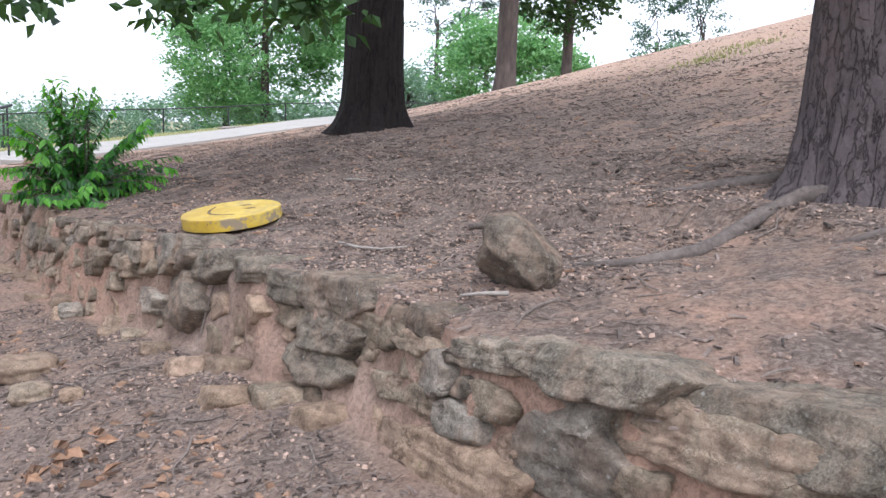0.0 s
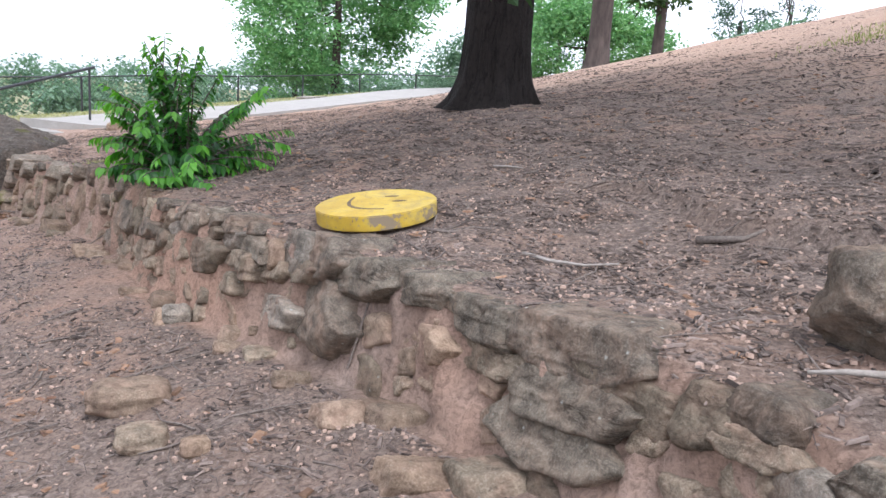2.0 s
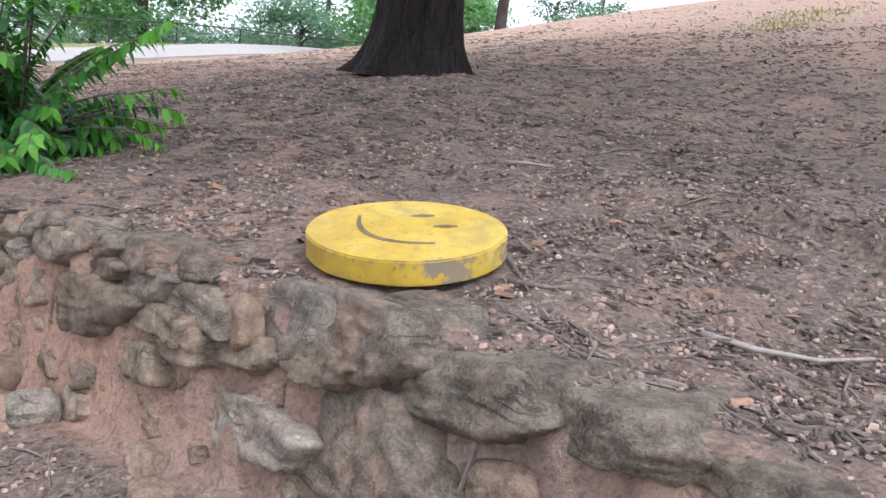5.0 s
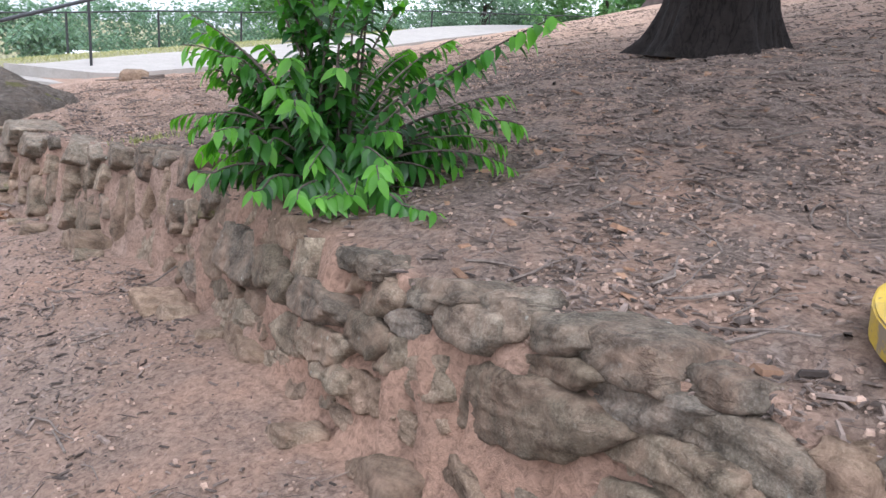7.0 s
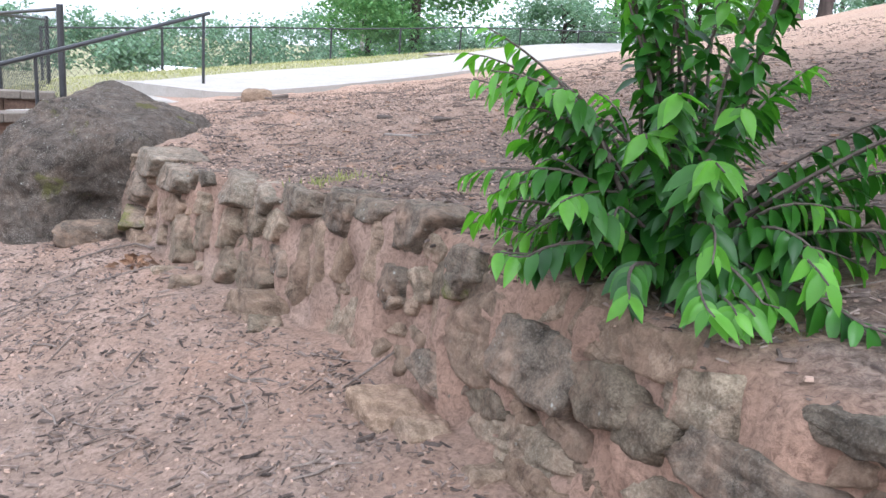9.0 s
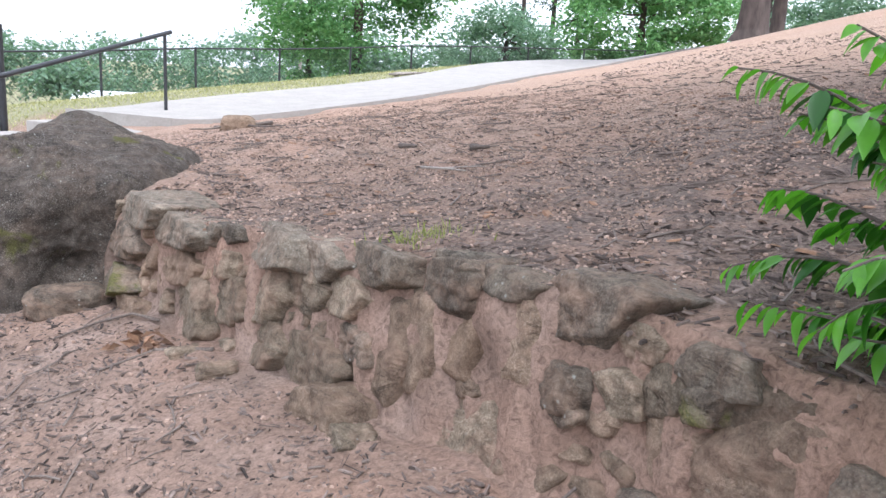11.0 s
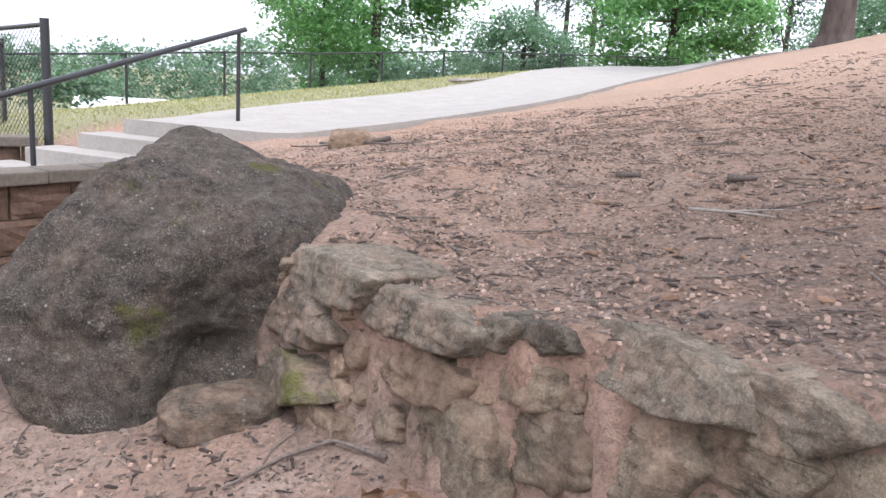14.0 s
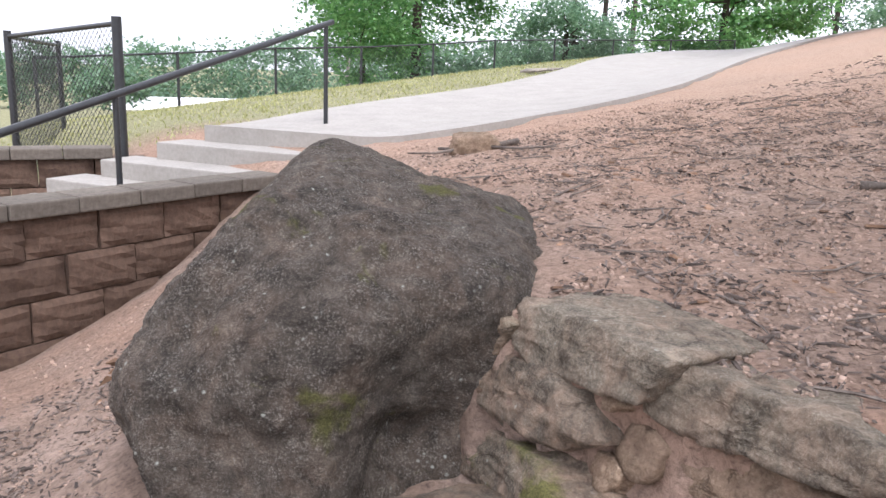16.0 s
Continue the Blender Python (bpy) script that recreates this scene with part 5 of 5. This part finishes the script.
branch([(-6.5, 21.8), (-6.3, 21.65), (-6.0, 21.75)], 0.045, PALE_WOOD, "heap of dead branches on the lawn", "brush_pile", 1.0, 7, ([(-6.45, 21.6), (-6.2, 21.9), (-5.9, 21.6)], [(-6.6, 21.7), (-6.2, 21.6), (-5.85, 21.9)], [(-6.35, 21.5), (-6.25, 21.7), (-6.3, 22.0)], [(-6.05, 21.5), (-6.15, 21.75), (-6.05, 22.0)], [(-6.55, 21.9), (-6.2, 21.78), (-5.9, 21.8)]))
rock_ob = loose_rock(-6.85, 12.8, (0.34, 0.26, 0.2), random_planes(77), 9, STONE_OCHRE, "pale tan rock beside the landing", 20, 0.3, 3)

# scattered twigs, bark chips, pebbles and leaves
lrn = np.random.RandomState(9)


def scatter(count, s0, s1, d0, d1, keep=None):
    s, d = lrn.uniform(s0, s1, count), lrn.uniform(d0, d1, count)
    if keep is not None:
        ok = keep(s, d)
        s, d = s[ok], d[ok]
    x, y = to_xy(s, d)
    return s, d, x, y, land(s, d) + 0.022 * FBM(np.stack([s, d], 1) * 1.6, 4) * np.where(d > edge(s), 1, 0.7) + 0.002


def slabs(name, sets, material, label, category, lo, hi, flat, thick):
    """Small flattened six-sided splinters lying at all angles."""
    x, y, z = (np.concatenate([q[k] for q in sets]) for k in (2, 3, 4))
    k = len(x)
    a = lrn.uniform(0, 6.283, k)
    ln = lrn.uniform(lo, hi, k) * lrn.uniform(0.5, 1.0, k)
    wd = ln * lrn.uniform(*flat, k)
    th = ln * lrn.uniform(*thick, k)
    tilt = lrn.normal(0, 0.22, k)
    base = np.array([(-0.5, -0.5, 0), (0.45, -0.4, 0), (0.5, 0.35, 0), (-0.4, 0.5, 0), (-0.42, -0.35, 1), (0.36, -0.3, 1), (0.42, 0.25, 1), (-0.3, 0.4, 1)])
    q = base[None] * np.stack([ln, wd, th], 1)[:, None, :]
    q[:, :, 2] += q[:, :, 0] * np.sin(tilt)[:, None]
    ca, sa = np.cos(a)[:, None], np.sin(a)[:, None]
    v = np.stack([q[:, :, 0] * ca - q[:, :, 1] * sa + x[:, None], q[:, :, 0] * sa + q[:, :, 1] * ca + y[:, None], q[:, :, 2] + z[:, None] - 0.001], 2).reshape(-1, 3)
    quad = np.array([(0, 1, 5, 4), (1, 2, 6, 5), (2, 3, 7, 6), (3, 0, 4, 7), (4, 5, 6, 7)])
    f = (quad[None] + 8 * np.arange(k)[:, None, None]).reshape(-1, 4)
    ob = mesh_object(name, v, f.tolist(), material)
    return tagged(ob, label, category, "", "stuff")


def clear_of_face(s, d):
    o = d - edge(s)
    bare = FBM(np.stack([s, d], 1) * 0.8 + 60, 3) + lrn.normal(0, 0.3, len(s)) > -0.5
    bare |= (s > 7.5) & (lrn.uniform(0, 1, len(s)) < 0.65)
    return bare & ((o > 0.05) | (o < -0.16)) & (np.hypot(*(np.array(to_xy(s, d)) - np.array([[-7.2], [10.15]]))) > 0.85) & (np.hypot(*(np.array(to_xy(s, d)) - np.array([[DX], [DY]]))) > 0.33)


def thinning(s, d):
    return lrn.uniform(0, 1, len(s)) < 1.15 - (d - 8.0) / 6.5


slabs("bark_mulch", [scatter(22000, -1.5, 7.5, 0.0, 3.2, clear_of_face), scatter(4500, 7.5, 13.0, 0.0, 3.2, clear_of_face), scatter(16000, -2, 8.5, 3.2, 8.5), scatter(5000, -2, 10, 8.0, 15.0, thinning), scatter(4000, 8.5, 13.0, 3.2, 10.0), scatter(9000, -1.5, 12.5, -1.9, 0.0, clear_of_face), scatter(1500, 6.5, 13.0, 0.0, 0.8, clear_of_face)], CHIP, "loose dark bark chips and litter over the clay", "bark mulch", 0.018, 0.085, (0.08, 0.3), (0.06, 0.16))
slabs("pine_needles", [scatter(16000, -1.5, 12.0, 0.0, 5.5, clear_of_face), scatter(3500, -1, 12, -1.6, 0, clear_of_face)], CHIP, "fallen brown pine needles over the mulch", "pine needles", 0.05, 0.14, (0.018, 0.035), (0.015, 0.03))
slabs("bark_crumbs", [scatter(22000, -1.5, 12.5, -1.6, 0.0, clear_of_face), scatter(9000, -1.5, 7, 0, 4, clear_of_face), scatter(13000, 7, 13, 0, 4, clear_of_face), scatter(13000, -1.5, 4.5, 0.0, 2.4, clear_of_face)], CHIP, "fine broken bark crumbs on the clay", "bark mulch", 0.007, 0.034, (0.2, 0.6), (0.1, 0.3))
slabs("gravel", [scatter(9000, -1.5, 13.0, 0.0, 4.0, clear_of_face), scatter(8000, -1.5, 13, -1.6, 0.0, clear_of_face), scatter(27000, 7, 13.5, 0, 5, clear_of_face), scatter(7000, -1.5, 4.5, 0.0, 2.2, clear_of_face)], PEBBLE, "small pinkish clay pebbles and grit", "gravel", 0.007, 0.024, (0.6, 0.95), (0.35, 0.6))
slabs("leaf_litter", [scatter(900, -1.5, 12.0, 0.0, 6.0, clear_of_face), scatter(260, -1.0, 4.0, -1.3, -0.3, clear_of_face)], DRY_LEAF, "curled dry brown leaves", "leaf litter", 0.04, 0.09, (0.45, 0.7), (0.06, 0.18))
pile = Pile()
s, d, x, y, z = scatter(1100, -1.5, 12.5, 0.05, 7.0, clear_of_face)
s2, d2, x2, y2, z2 = scatter(330, -1.5, 12.0, -1.7, -0.15, clear_of_face)
for px, py, pz in zip(np.concatenate([x, x2]), np.concatenate([y, y2]), np.concatenate([z, z2])):
    a, ln, r = lrn.uniform(0, 6.283), lrn.uniform(0.08, 0.34), lrn.uniform(0.002, 0.0055)
    pts = []
    for k in range(4):
        t = k / 3 - 0.5
        b = a + 0.5 * t * lrn.normal()
        qx, qy = px + ln * t * math.cos(b), py + ln * t * math.sin(b)
        pts.append((qx, qy, pz + 0.008 + r))
    zs = land(*to_sd(np.array([p[0] for p in pts]), np.array([p[1] for p in pts])))
    off = pz - float(land(*to_sd(np.array(px), np.array(py))))
    pile.add(*tube([(p[0], p[1], zz + off + 0.008) for p, zz in zip(pts, zs)], [r, r, r * 0.8, r * 0.5], 5))
tagged(pile.build("twigs", TWIG), "scattered thin fallen twigs on the mulch", "twigs", "", "stuff")
for name, cx, cy, cs, label in (("leaf_heap", -5.95, 8.62, 26, "small heap of curled dry leaves below the wall"), ("leaf_heap", -8.25, 10.62, 40, "small heap of dry leaves beside the boulder"), ("leaf_heap", -1.42, 2.98, 30, "dry brown leaves gathered on the lower clay")):
    p = np.array((cx, cy)) + lrn.normal(0, 0.075, (cs, 2))
    zz = land(*to_sd(p[:, 0], p[:, 1])) + np.abs(lrn.normal(0.02, 0.02, cs))
    pile = Pile()
    pile.leaves(np.column_stack([p, zz]), lrn.normal(0, 1, (cs, 3)) * np.array((1, 1, 0.35)), lrn.normal(0, 1, (cs, 3)) + np.array((0, 0, 0.7)), lrn.uniform(0.05, 0.10, cs), lrn.uniform(0.03, 0.05, cs), 0.4)
    tagged(pile.build(name, DRY_LEAF), label, "leaf heap", "leaf heaps", "stuff")

# ---- grass ----
def grass(name, x, y, heights, material, label, width=0.006):
    k = len(x)
    z = land(*to_sd(x, y))
    pile = Pile()
    ways = lrn.normal(0, 0.45, (k, 3)) + np.array((0, 0, 1))
    pile.leaves(np.column_stack([x, y, z - 0.01]), ways, lrn.normal(0, 1, (k, 3)), heights, width, 0.15)
    return tagged(pile.build(name, material), label, "grass", "", "stuff")


k = 42000
gx, gy = lrn.uniform(-17, 1.5, k), lrn.uniform(14.8, 37, k)
ok = (gx < path_middle(gy) - 1.55) & (gx > -17 + (gy - 20) * 0.2 * (gy > 20))
gx, gy = gx[ok], gy[ok]
grass("lawn_grass", gx, gy, lrn.uniform(0.03, 0.075, len(gx)), GRASS, "short sun-dried yellow-green lawn grass", 0.02)
# grass tufts; the second, short and dense, stands in for a moss patch
for cx, cy, r, k, h in ((-4.58, 8.15, 0.16, 170, 0.075), (0.87, 4.41, 0.12, 420, 0.02), (3.5, 11.6, 0.55, 260, 0.10), (4.3, 12.4, 0.5, 200, 0.10)):
    if k:
        gx, gy = cx + lrn.normal(0, r * 0.6, k), cy + lrn.normal(0, r * 0.6, k)
        grass("grass_moss_tuft", gx, gy, lrn.uniform(0.3, 1.0, k) * h, GREEN_GRASS, "sparse patch of yellow-green grass or low moss in the clay", 0.006 if r < 0.5 else 0.014)
